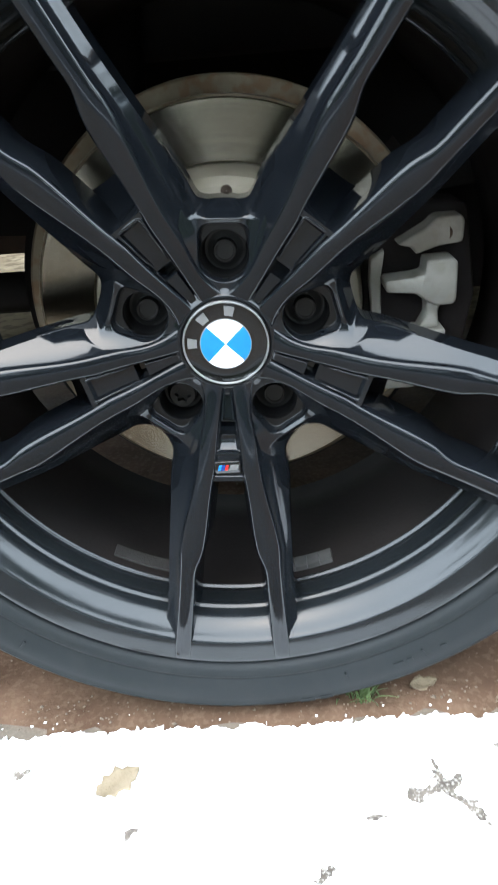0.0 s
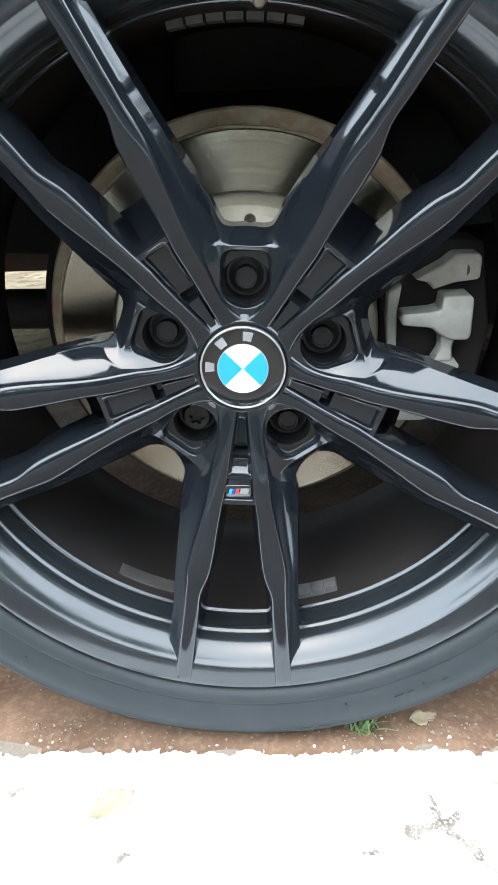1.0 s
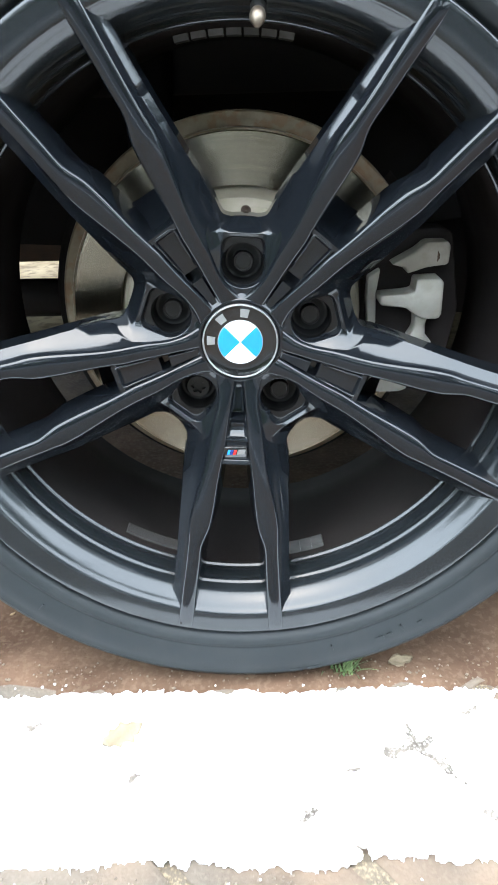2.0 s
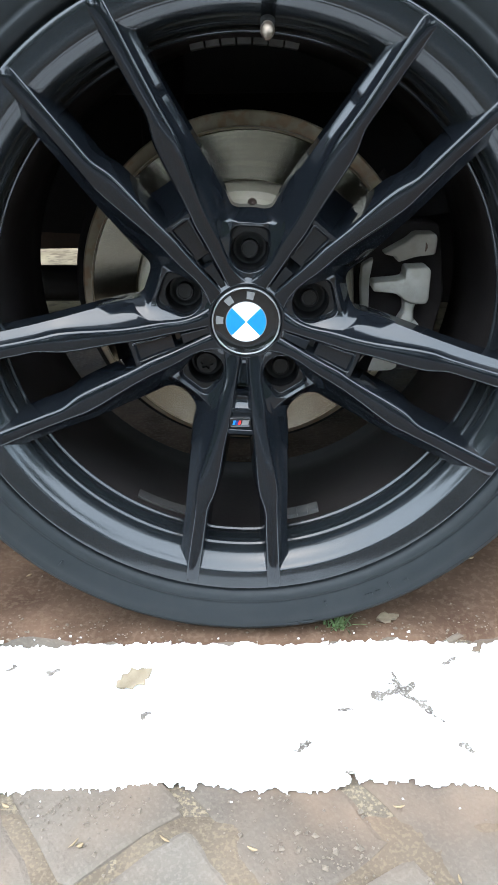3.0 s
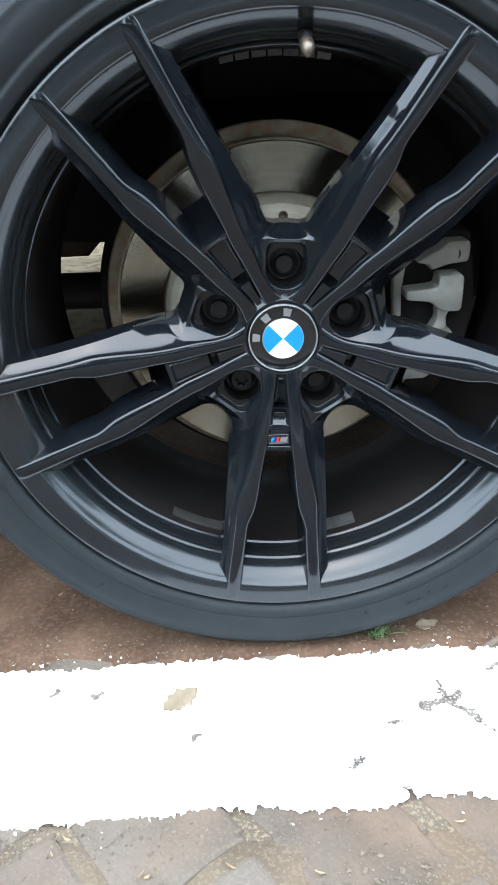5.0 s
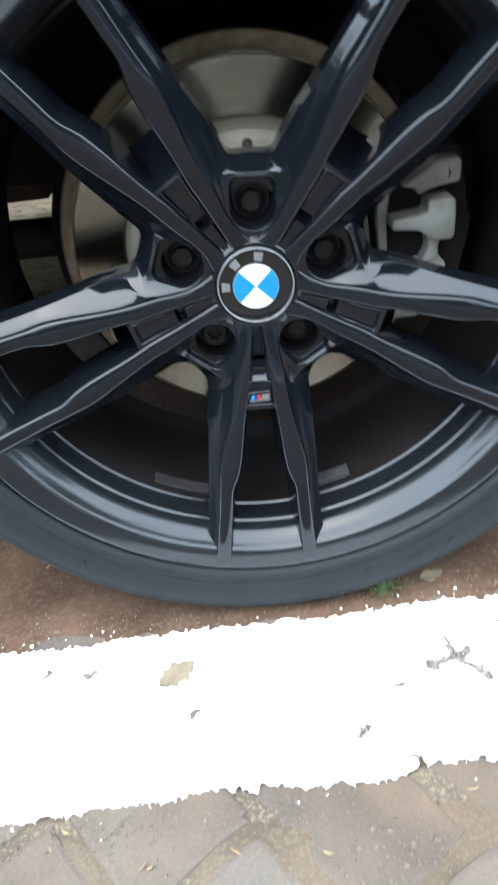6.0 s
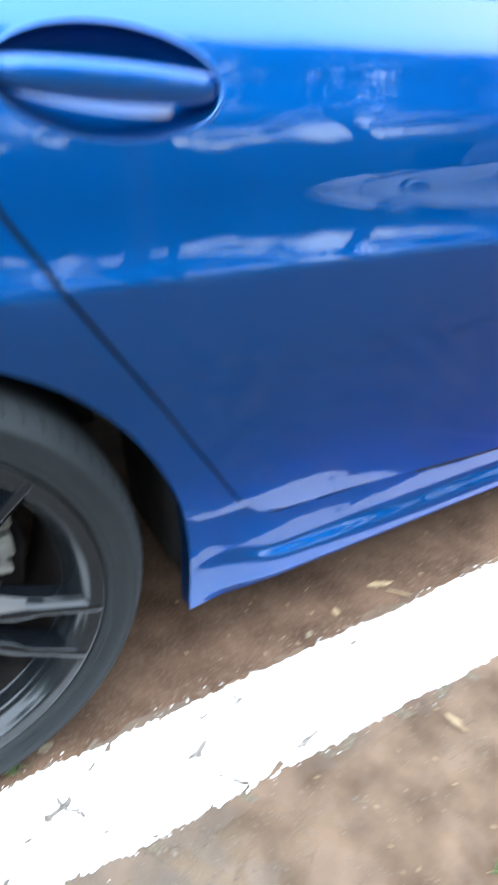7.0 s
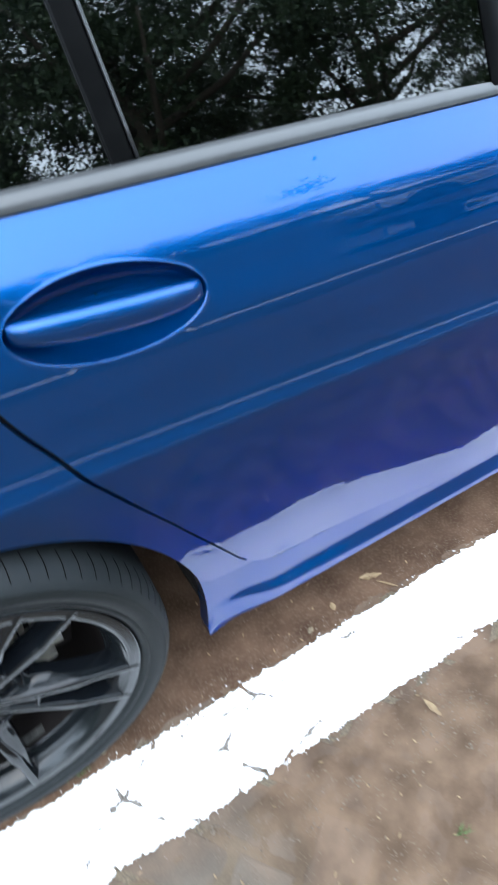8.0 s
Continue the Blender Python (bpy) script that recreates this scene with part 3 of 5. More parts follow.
def build_doors():
    rear = part("rear_door", door_panel(lambda v: SEAM(v) + shut_gap(v), lambda v: DOOR_X1 - 0.0022, hole=True), PAINT, CAR, "blue rear door with a recessed pull handle", sharp=40)
    # the bowl behind the handle, with a rolled rim
    def bowl(a, r):
        u, v = r * math.cos(a), r * math.sin(a)
        x, z = handle_xz(u, v)
        y = side_y(x, z) + 0.043 * (1 - min(1.0, r * r)) ** 0.62 - 0.0006 - 0.0010 * math.exp(-((r - 1.0) / 0.014) ** 2)
        return (x, y, z)
    rs = [0.02, 0.2, 0.35, 0.5, 0.62, 0.72, 0.8, 0.86, 0.91, 0.95, 0.975, 0.99, 1.0, 1.01, 1.025, 1.06, 1.12, 1.18]
    part("handle_bowl", grid(bowl, [2 * math.pi * i / 96 for i in range(97)], rs, flip=True), PAINT, rear)
    # the pull bar: thicker in the middle, running into both ends of the bowl
    secs = []
    for i in range(41):
        u = -1.005 + 2.01 * i / 40
        x, z = handle_xz(u * 0.985, 0.03)
        k = math.sqrt(max(0.0, 1 - u * u))
        base = side_y(*handle_xz(max(-0.98, min(0.98, u)), 0.0))
        y = base + 0.012 - 0.018 * k ** 0.8
        h, d = 0.0045 + 0.0150 * k ** 0.6, 0.003 + 0.0125 * k ** 0.6
        sec = []
        for q in range(20):
            a = 2 * math.pi * q / 20
            ca, sa = math.cos(a), math.sin(a)
            sec.append((x, y + d * math.copysign(abs(ca) ** 0.8, ca), z + h * math.copysign(abs(sa) ** 0.75, sa)))
        secs.append(sec)
    part("door_handle", loft(secs), PAINT, rear, "blue painted pull handle")
    # black strip behind the shut line, put there to give the gap its shade
    def channel(t, w):
        v = t
        x = SEAM(v) + (w - 0.5) * 0.03
        z = door_bottom(x) + (belt(x) - door_bottom(x)) * v
        return (x, side_y(x, z) + 0.014, z)
    part("door_seal", grid(channel, steps(0, 1, 120), [0, 1]), PLASTIC, rear)
    # the same black strip darkens the gap under the door
    def lower_channel(x, w):
        z = door_bottom(x) - 0.003 + (w - 0.5) * 0.03
        return (x, side_y(x, z) + 0.013, z)
    part("door_seal", grid(lower_channel, steps(0.45, DOOR_X1, 60), [0, 1], flip=True), PLASTIC, rear)
    part("front_door", door_panel(lambda v: DOOR_X1 + 0.0022, lambda v: 2.16 - 0.08 * v, nu=40, nv=50), PAINT, CAR, "blue front door")
    for name, a, b in (("rear_door", SEAM, lambda v: DOOR_X1 - 0.002), ("front_door", lambda v: DOOR_X1 + 0.002, lambda v: 2.16 - 0.08 * v)):
        part(name, door_panel(a, b, far=True, nu=40, nv=40), PAINT, CAR, "blue door on the far side")


build_doors()


def quarter(far=False):
    """The rear wing: a fan from the arch's edge out to the shut line, belt and tail."""
    edge = []
    for v in steps(0.045, 1.0, 60):
        x = SEAM(v) - shut_gap(v)
        edge.append((x, door_bottom(x) + (belt(x) - door_bottom(x)) * v))
    skirt_top = [(0.392, 0.331), (0.47, 0.324), (0.515, 0.310)]
    top = [(x, belt(x)) for x in steps(0.15, -0.98, 30)]
    back = [(-0.99, z) for z in steps(0.98, 0.26, 20)] + [(-0.60, 0.24), (-0.44, 0.22)]
    outline = skirt_top + edge + top + back
    pts = []
    for (x0, z0), (x1, z1) in zip(outline, outline[1:]):
        n = max(1, int(math.hypot(x1 - x0, z1 - z0) / 0.012))
        pts += [(x0 + (x1 - x0) * k / n, z0 + (z1 - z0) * k / n) for k in range(n)]
    ts = [0, 0.006, 0.02, 0.045] + steps(0.08, 1, 46)
    def point(i, t):
        x, z = pts[i]
        a = math.atan2(z - HUB_Z, abs(x))
        r = min(lip_radius(math.degrees(a)), math.hypot(x, z - HUB_Z))
        ax, az = math.copysign(r * math.cos(a), x), HUB_Z + r * math.sin(a)
        px, pz = ax + (x - ax) * t, az + (z - az) * t
        p = (px, side_y(px, pz) + (0.002 if t == 0 else 0), pz)
        return mirrored(p) if far else p
    bm = grid(point, list(range(len(pts))), ts, flip=not far)
    bmesh.ops.remove_doubles(bm, verts=bm.verts, dist=0.0002)
    fold = -0.02 if far else 0.02
    rim = [e for e in bm.edges if e.is_boundary]
    out = bmesh.ops.extrude_edge_only(bm, edges=rim)
    for v in out["geom"]:
        if isinstance(v, bmesh.types.BMVert):
            v.co.y += fold
    return bm


part("quarter_panel", quarter(), PAINT, CAR, "blue rear wing with the wheel arch", sharp=45)
part("quarter_panel", quarter(True), PAINT, CAR, "blue rear wing on the far side", sharp=45)


SKIRT_TOP = curve_through([(0.39, 0.327), (0.47, 0.320), (0.503, 0.300), (0.53, 0.279), (0.56, 0.269), (0.60, 0.266)])


def skirt(far=False):
    """The sill cover: a ledge grows out of it towards the front."""
    def point(u, v):
        x = 0.395 + (2.38 - 0.395) * u ** 1.3
        w = smoothstep(0.40, 0.90, x)
        zt = door_bottom(x) - 0.0065
        if x < 0.62:
            zt = SKIRT_TOP(x)
        zb = 0.140
        z = zb + (zt - zb) * v
        if x < 0.44:
            a = math.degrees(math.atan2(z - HUB_Z, x))
            x = max(x, lip_radius(a) * math.cos(radians(a)) + (x - 0.395))
        top = side_y(max(x, 0.5), 0.30) + 0.003 + 0.008 * w
        low = 0.047 - 0.010 * smoothstep(0.42, 0.56, x)
        top = -blend_low(-top, -(low + 0.014 * w), 0.010)
        mid = 0.42 - 0.04 * w
        k = smoothstep(mid - 0.06 - 0.14 * w, mid + 0.06 + 0.12 * w, v)
        y = low + (top - low) * k
        y += 0.006 * (1 - smoothstep(0.0, 0.10, v))
        if x < 0.47:
            y += (0.045 - y) * (1 - smoothstep(0.39, 0.47, x))
        return mirrored((x, y, z)) if far else (x, y, z)
    bm = grid(point, steps(0, 1, 140), steps(0, 1, 44), flip=far)
    fold = -0.03 if far else 0.03
    rim = [e for e in bm.edges if e.is_boundary]
    out = bmesh.ops.extrude_edge_only(bm, edges=rim)
    for v in out["geom"]:
        if isinstance(v, bmesh.types.BMVert):
            v.co.y += fold
    return bm


part("side_skirt", skirt(), PAINT, CAR, "blue sill cover with a rising ledge", sharp=40)
part("side_skirt", skirt(True), PAINT, CAR, "blue sill cover on the far side", sharp=40)


def fender(far=False):
    """The front wing round the front wheel."""
    outline = [(2.40, 0.20)] + [(2.40, 0.26)] + [(2.165 - 0.08 * v, door_bottom(2.16) + (belt(2.1) - door_bottom(2.16)) * v) for v in steps(0, 1, 14)]
    outline += [(x, belt(x) - 0.16 * max(0, (x - 2.2) / 1.3) ** 1.5) for x in steps(2.2, 3.5, 20)] + [(3.5, z) for z in steps(0.78, 0.25, 10)] + [(3.30, 0.22)]
    pts = []
    for (x0, z0), (x1, z1) in zip(outline, outline[1:]):
        n = max(1, int(math.hypot(x1 - x0, z1 - z0) / 0.03))
        pts += [(x0 + (x1 - x0) * k / n, z0 + (z1 - z0) * k / n) for k in range(n)]
    def point(i, t):
        x, z = pts[i]
        a = math.atan2(z - HUB_Z, abs(x - 2.85))
        r = min(lip_radius(math.degrees(a)), math.hypot(x - 2.85, z - HUB_Z))
        ax, az = 2.85 + math.copysign(r * math.cos(a), x - 2.85), HUB_Z + r * math.sin(a)
        px, pz = ax + (x - ax) * t, az + (z - az) * t
        p = (px, side_y(px, pz), pz)
        return mirrored(p) if far else p
    return grid(point, list(range(len(pts))), steps(0, 1, 16), flip=far)


part("front_wing", fender(), PAINT, CAR, "blue front wing")
part("front_wing", fender(True), PAINT, CAR, "blue front wing on the far side")


# glass house
def glass_y(z):
    return 0.1575 + 0.42 * (z - 0.98)


def roof_z(x):
    return 1.40 - 0.055 * (x - 0.75) ** 2 - 0.05 * max(0.0, -x - 0.0) ** 2


def side_glass(xa, xb, far=False, n=10):
    """A side pane between two slanting edges, given as functions of height."""
    def point(u, v):
        xm = (xa(1.0) + xb(1.0)) / 2
        z0 = belt(xm) + 0.006
        x = xa(z0) + (xb(z0) - xa(z0)) * u
        zb, zt = belt(x) + 0.004, min(roof_z(x) - 0.035, 1.36)
        z = zb + (zt - zb) * v
        x = xa(z) + (xb(z) - xa(z)) * u
        p = (x, glass_y(z), z)
        return mirrored(p) if far else p
    return grid(point, steps(0, 1, n), steps(0, 1, n), flip=far)


def divider_x(z):
    return 0.432 - 0.10 * (z - 0.985)


def pillar_x(z):
    return 0.985 - 0.12 * (z - 0.955)


PANES = [(lambda z: -0.02 + 0.9 * (z - 0.99), lambda z: divider_x(z) - 0.014), (lambda z: divider_x(z) + 0.014, lambda z: pillar_x(z) - 0.016), (lambda z: pillar_x(z) + 0.02, lambda z: 2.05 - 1.6 * (z - 0.9))]
for far in (False, True):
    for xa, xb in PANES:
        w = part("side_window", side_glass(xa, xb, far), GLASS, CAR, "dark tinted side glass")


def bar_on_glass(fx, half, lift, z0, z1, far=False, n=14):
    secs = []
    for z in steps(z0, z1, n):
        x, y = fx(z), glass_y(z) - lift
        sec = [(x - half, y + 0.02, z), (x - half, y + 0.002, z), (x - half * 0.8, y, z), (x + half * 0.8, y, z), (x + half, y + 0.002, z), (x + half, y + 0.02, z)]
        secs.append([mirrored(p) for p in sec] if far else sec)
    return loft(secs)


for far in (False, True):
    part("window_divider", bar_on_glass(divider_x, 0.0145, 0.004, 0.985, 1.37, far), PILLAR, CAR, "gloss black glass divider", sharp=30)
    part("divider_seal", bar_on_glass(lambda z: divider_x(z) + 0.0165, 0.0022, 0.006, 0.987, 1.37, far), TRIM, CAR)
    part("door_pillar", bar_on_glass(pillar_x, 0.018, 0.004, 0.945, 1.37, far), PILLAR, CAR, "gloss black door pillar", sharp=30)


def belt_strip(far=False):
    """The rounded black sealing strip below the panes."""
    secs = []
    for x in steps(-0.10, 2.08, 90):
        z, y = belt(x), side_y(x, belt(x))
        sec = [(x, y + 0.012, z - 0.012), (x, y - 0.001, z + 0.001), (x, y - 0.003, z + 0.004), (x, y - 0.001, z + 0.010), (x, y + 0.006, z + 0.017), (x, y + 0.014, z + 0.021), (x, y + 0.022, z + 0.018), (x, y + 0.022, z - 0.012)]
        secs.append([mirrored(p) for p in sec] if far else sec)
    return loft(secs)


part("belt_strip", belt_strip(), TRIM, CAR, "satin black sealing strip below the windows", sharp=50)
part("belt_strip", belt_strip(True), TRIM, CAR, "satin black sealing strip below the windows", sharp=50)


def across(fx, fy, fz, nu=30, nv=24):
    """A panel from one side of the car to the other: u along it, v across it."""
    def point(u, v):
        y0 = fy(u)
        s = 2 * v - 1
        return (fx(u), y0 + (WIDTH_Y - 2 * y0) * v, fz(u) - 0.03 * s * s)
    return grid(point, steps(0, 1, nu), steps(0, 1, nv))


part("roof", across(lambda u: -0.05 + 1.62 * u, lambda u: glass_y(1.37) - 0.015, lambda u: roof_z(-0.05 + 1.62 * u) + 0.03), PAINT, CAR, "blue roof")
part("rear_window", across(lambda u: -0.62 + 0.58 * u, lambda u: 0.20 + 0.09 * u, lambda u: 1.065 + 0.33 * u, 10, 12), GLASS, CAR, "dark rear glass")
part("windscreen", across(lambda u: 1.56 + 0.82 * u, lambda u: 0.29 - 0.12 * u, lambda u: 1.395 - 0.44 * u, 10, 12), GLASS, CAR, "raked windscreen")
part("bonnet", across(lambda u: 2.36 + 1.2 * u, lambda u: 0.14 + 0.24 * u * u, lambda u: 0.955 - 0.20 * u ** 1.6), PAINT, CAR, "blue bonnet")
part("boot_lid", across(lambda u: -1.03 + 0.43 * u, lambda u: 0.28 - 0.13 * u, lambda u: 1.06 + 0.03 * u), PAINT, CAR, "blue boot lid")


def end_panel(x0, bow, z0, z1, inset):
    def point(u, v):
        s = 2 * u - 1
        x = x0 + bow * (1 - s * s) + 0.05 * math.copysign(1, bow) * math.sin(math.pi * v)
        return (x, inset + (WIDTH_Y - 2 * inset) * u, z0 + (z1 - z0) * v)
    return grid(point, steps(0, 1, 24), steps(0, 1, 14), flip=bow > 0)


part("rear_bumper", end_panel(-0.98, -0.10, 0.30, 1.05, 0.20), PAINT, CAR, "blue tail and bumper")
part("front_bumper", end_panel(3.50, 0.16, 0.20, 0.78, 0.30), PAINT, CAR, "blue nose and bumper")


# underside, wheel housings and cabin
def box(x0, x1, y0, y1, z0, z1, bevel=0.01):
    bm = bmesh.new()
    bmesh.ops.create_cube(bm, size=1)
    for v in bm.verts:
        v.co = ((x0 + x1) / 2 + v.co.x * (x1 - x0), (y0 + y1) / 2 + v.co.y * (y1 - y0), (z0 + z1) / 2 + v.co.z * (z1 - z0))
    if bevel:
        bmesh.ops.bevel(bm, geom=bm.edges, offset=bevel, segments=2, affect="EDGES")
    return bm


part("underside", box(0.46, 3.4, 0.10, WIDTH_Y - 0.10, 0.19, 0.26), PLASTIC, CAR)
part("rear_underside", box(-0.98, 0.44, 0.42, WIDTH_Y - 0.42, 0.36, 0.46), PLASTIC, CAR)
part("cabin", box(-0.4, 2.1, 0.24, WIDTH_Y - 0.24, 0.5, 0.93, 0.05), CABIN, CAR, "dark cabin trim")
part("silencer", box(-0.92, -0.228, 0.45, 0.85, 0.306, 0.40, 0.012), RUST, CAR, "dark exhaust silencer")
part("link_arm", tube([(-0.60, 0.48, 0.257), (-0.2, 0.48, 0.252), (0.15, 0.46, 0.245)], [0.026, 0.026, 0.024]), PLASTIC, CAR, "dark suspension link")
part("subframe", box(-0.185, 0.40, 0.44, 1.36, 0.22, 0.38, 0.03), PLASTIC, CAR, "dark rear subframe")
part("boot_floor", box(-0.95, -0.42, 0.36, WIDTH_Y - 0.36, 0.47, 0.95, 0.03), PLASTIC, CAR)


def housing(wx, far=False):
    """The plastic shell over a wheel."""
    bm = revolve([(0.405, 0.045), (0.405, 0.20), (0.40, 0.33), (0.36, 0.40), (0.15, 0.42)], 48, 8 if wx == 0 else -18, 176 if wx == 0 else 198)
    for v in bm.verts:
        v.co.x += wx
        v.co.z += HUB_Z
        if far:
            v.co.y = WIDTH_Y - v.co.y
    return bm


for wx in (0.0, 2.85):
    for far in (False, True):
        part("wheel_housing", housing(wx, far), PLASTIC, CAR, "black plastic wheel housing")


def mud_flap():
    secs = []
    for z in steps(0.14, 0.46, 12):
        a = math.atan2(z - HUB_Z, 0.39)
        x = 0.404 * math.cos(a) + 0.005 if z > HUB_Z else 0.409 + 0.04 * (HUB_Z - z)
        secs.append([(x, 0.062, z), (x + 0.006, 0.062, z), (x + 0.006, 0.34, z), (x, 0.34, z)])
    return loft(secs)


part("front_liner", mud_flap(), PLASTIC, CAR, "black plastic liner at the front of the arch")


# ---- wheel ----
PAIR_AXIS = -93.7


def turned(bm, degrees):
    bmesh.ops.rotate(bm, verts=bm.verts, cent=(0, 0, 0), matrix=Matrix.Rotation(radians(-degrees), 3, "Y"))
    return bm


SPOKE_IN = curve_through([(0.028, 0.0022), (0.05, 0.0054), (0.075, 0.0082), (0.092, 0.0096), (0.102, 0.0118), (0.148, 0.0180), (0.160, 0.0205), (0.174, 0.0262), (0.19, 0.0278), (0.251, 0.0330)])
SPOKE_OUT = curve_through([(0.028, 0.0200), (0.036, 0.0172), (0.0457, 0.0160), (0.055, 0.0166), (0.07, 0.0200), (0.10, 0.0245), (0.146, 0.0362), (0.157, 0.0382), (0.172, 0.0388), (0.251, 0.0470)])
SPOKE_Y = curve_through([(0.030, 0.0335), (0.06, 0.0265), (0.10, 0.0185), (0.15, 0.0095), (0.165, 0.0072), (0.20, 0.0038), (0.240, -0.0006), (0.2515, -0.0012), (0.2545, -0.0006)])


FLANK = curve_through([(0.06, 0.036), (0.085, 0.0405), (0.091, 0.0425), (0.117, 0.0455), (0.15, 0.0470), (0.20, 0.0500), (0.25, 0.0555)])


def spoke(side):
    """One arm of a pair: a narrow flat face, bevelled edges, a broad outer flank and a steep inner one."""
    secs = []
    for ax in [0.028, 0.034, 0.04, 0.045, 0.05, 0.055, 0.06, 0.07, 0.08, 0.09, 0.10, 0.11, 0.12, 0.13, 0.138, 0.144, 0.149, 0.154, 0.159, 0.164, 0.169, 0.174, 0.18, 0.19, 0.20, 0.21, 0.22, 0.23, 0.24, 0.248, 0.2515, 0.2545]:
        i, o, y = SPOKE_IN(ax), SPOKE_OUT(ax), SPOKE_Y(ax)
        deep = 0.036 - 0.004 * (1 - smoothstep(0.03, 0.10, ax))
        flank_o = 0.001 + max(0.003, FLANK(ax) - o) * smoothstep(0.074, 0.094, ax)
        flank_i = 0.0045 * smoothstep(0.09, 0.12, ax) + 0.0005
        c = min(0.0026, (o - i) * 0.16)
        e = y + c + 0.0015
        sec = [(i - flank_i, y + deep), (i - flank_i * 0.75, y + deep * 0.7), (i - 0.0005, e), (i, y + c), (i + c * 0.36, y + c * 0.36), (i + c, y), ((i + o) / 2, y - 0.0002), (o - c, y), (o - c * 0.36, y + c * 0.36), (o, y + c), (o + 0.0008, e), (o + flank_o * 0.45, e + flank_o * 0.34), (o + flank_o * 0.88, e + flank_o * 0.76), (o + flank_o, y + deep)]
        secs.append([(ax, q[1], side * q[0]) for q in sec])
    return loft(secs)


BOLT_R = 0.0578
C36, S36 = math.cos(radians(36)), math.sin(radians(36))


def valley_field(x, s):
    """Depth of the casting between two pairs, and how far the point lies in the opening beyond it."""
    t = abs(s)
    ax, off = x * C36 + t * S36, x * S36 - t * C36
    d = off - SPOKE_OUT(ax)
    flank = SPOKE_Y(ax) + 0.0035 + 0.78 * max(-0.001, d) + 6.0 * max(0.0, d) ** 2
    past = max(0.0, x - 0.0815)
    saddle = 0.0372 + 2.0 * past * past / (past + 0.003)
    r = math.hypot(x, t)
    hub = 0.0347 + 1.2 * max(0.0, r - 0.0475)
    y = blend_low(blend_low(flank, saddle, 0.006), hub, 0.0015)
    # keyhole-shaped recess round the bolt
    w = 0.0174
    u = math.hypot(x - BOLT_R, t) - w if x < BOLT_R else t - w
    u = -blend_low(-u, 0.0800 - x, 0.008)
    k = smoothstep(0.0006, 0.0030, -u)
    y += (max(y, 0.0440) - y) * k
    # raised bead along the outer end of the recess
    y -= 0.0012 * math.exp(-((x - 0.0814) / 0.0011) ** 2) * (1 - smoothstep(0.008, 0.015, t))
    y += 0.0016 * smoothstep(0.100, 0.125, x)
    gone = blend_low(x - 0.0925, off - FLANK(ax) - 0.0004, 0.008)
    return y, d, gone, k


def valley():
    """The casting between two pairs: bolt recess, lip, saddle and the roots of both flanks."""
    xs, ss = steps(0.033, 0.125, 200), steps(-0.054, 0.054, 236)
    verts, index, faces = [], {}, []
    field = [[valley_field(x, q) for q in ss] for x in xs]
    def keep(i, j):
        y, d, gone, k = field[i][j]
        return d > -0.0012 and gone < 0 and math.hypot(xs[i] - BOLT_R, ss[j]) > 0.0156
    def vert(i, j):
        if (i, j) not in index:
            index[(i, j)] = len(verts)
            verts.append((xs[i], field[i][j][0], ss[j]))
        return index[(i, j)]
    for i in range(len(xs) - 1):
        for j in range(len(ss) - 1):
            if keep(i, j) and keep(i + 1, j) and keep(i, j + 1) and keep(i + 1, j + 1):
                faces.append((vert(i, j), vert(i, j + 1), vert(i + 1, j + 1), vert(i + 1, j)))
    me = bpy.data.meshes.new("bolt_web")
    me.from_pydata(verts, [], faces)
    bm = bmesh.new()
    bm.from_mesh(me)
    bpy.data.meshes.remove(me)
    for _ in range(4):
        bmesh.ops.smooth_vert(bm, verts=[v for v in bm.verts if v.is_boundary], factor=0.5, use_axis_x=True, use_axis_z=True)
    # recess floor takes the darker second slot, which carries its shade
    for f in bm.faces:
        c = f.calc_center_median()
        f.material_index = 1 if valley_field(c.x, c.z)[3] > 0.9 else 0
    rim = [e for e in bm.edges if e.is_boundary]
    for depth in (0.0012, 0.022):
        out = bmesh.ops.extrude_edge_only(bm, edges=rim)
        for v in out["geom"]:
            if isinstance(v, bmesh.types.BMVert):
                v.co.y += depth
        rim = [e for e in out["geom"] if isinstance(e, bmesh.types.BMEdge)]
    return bm


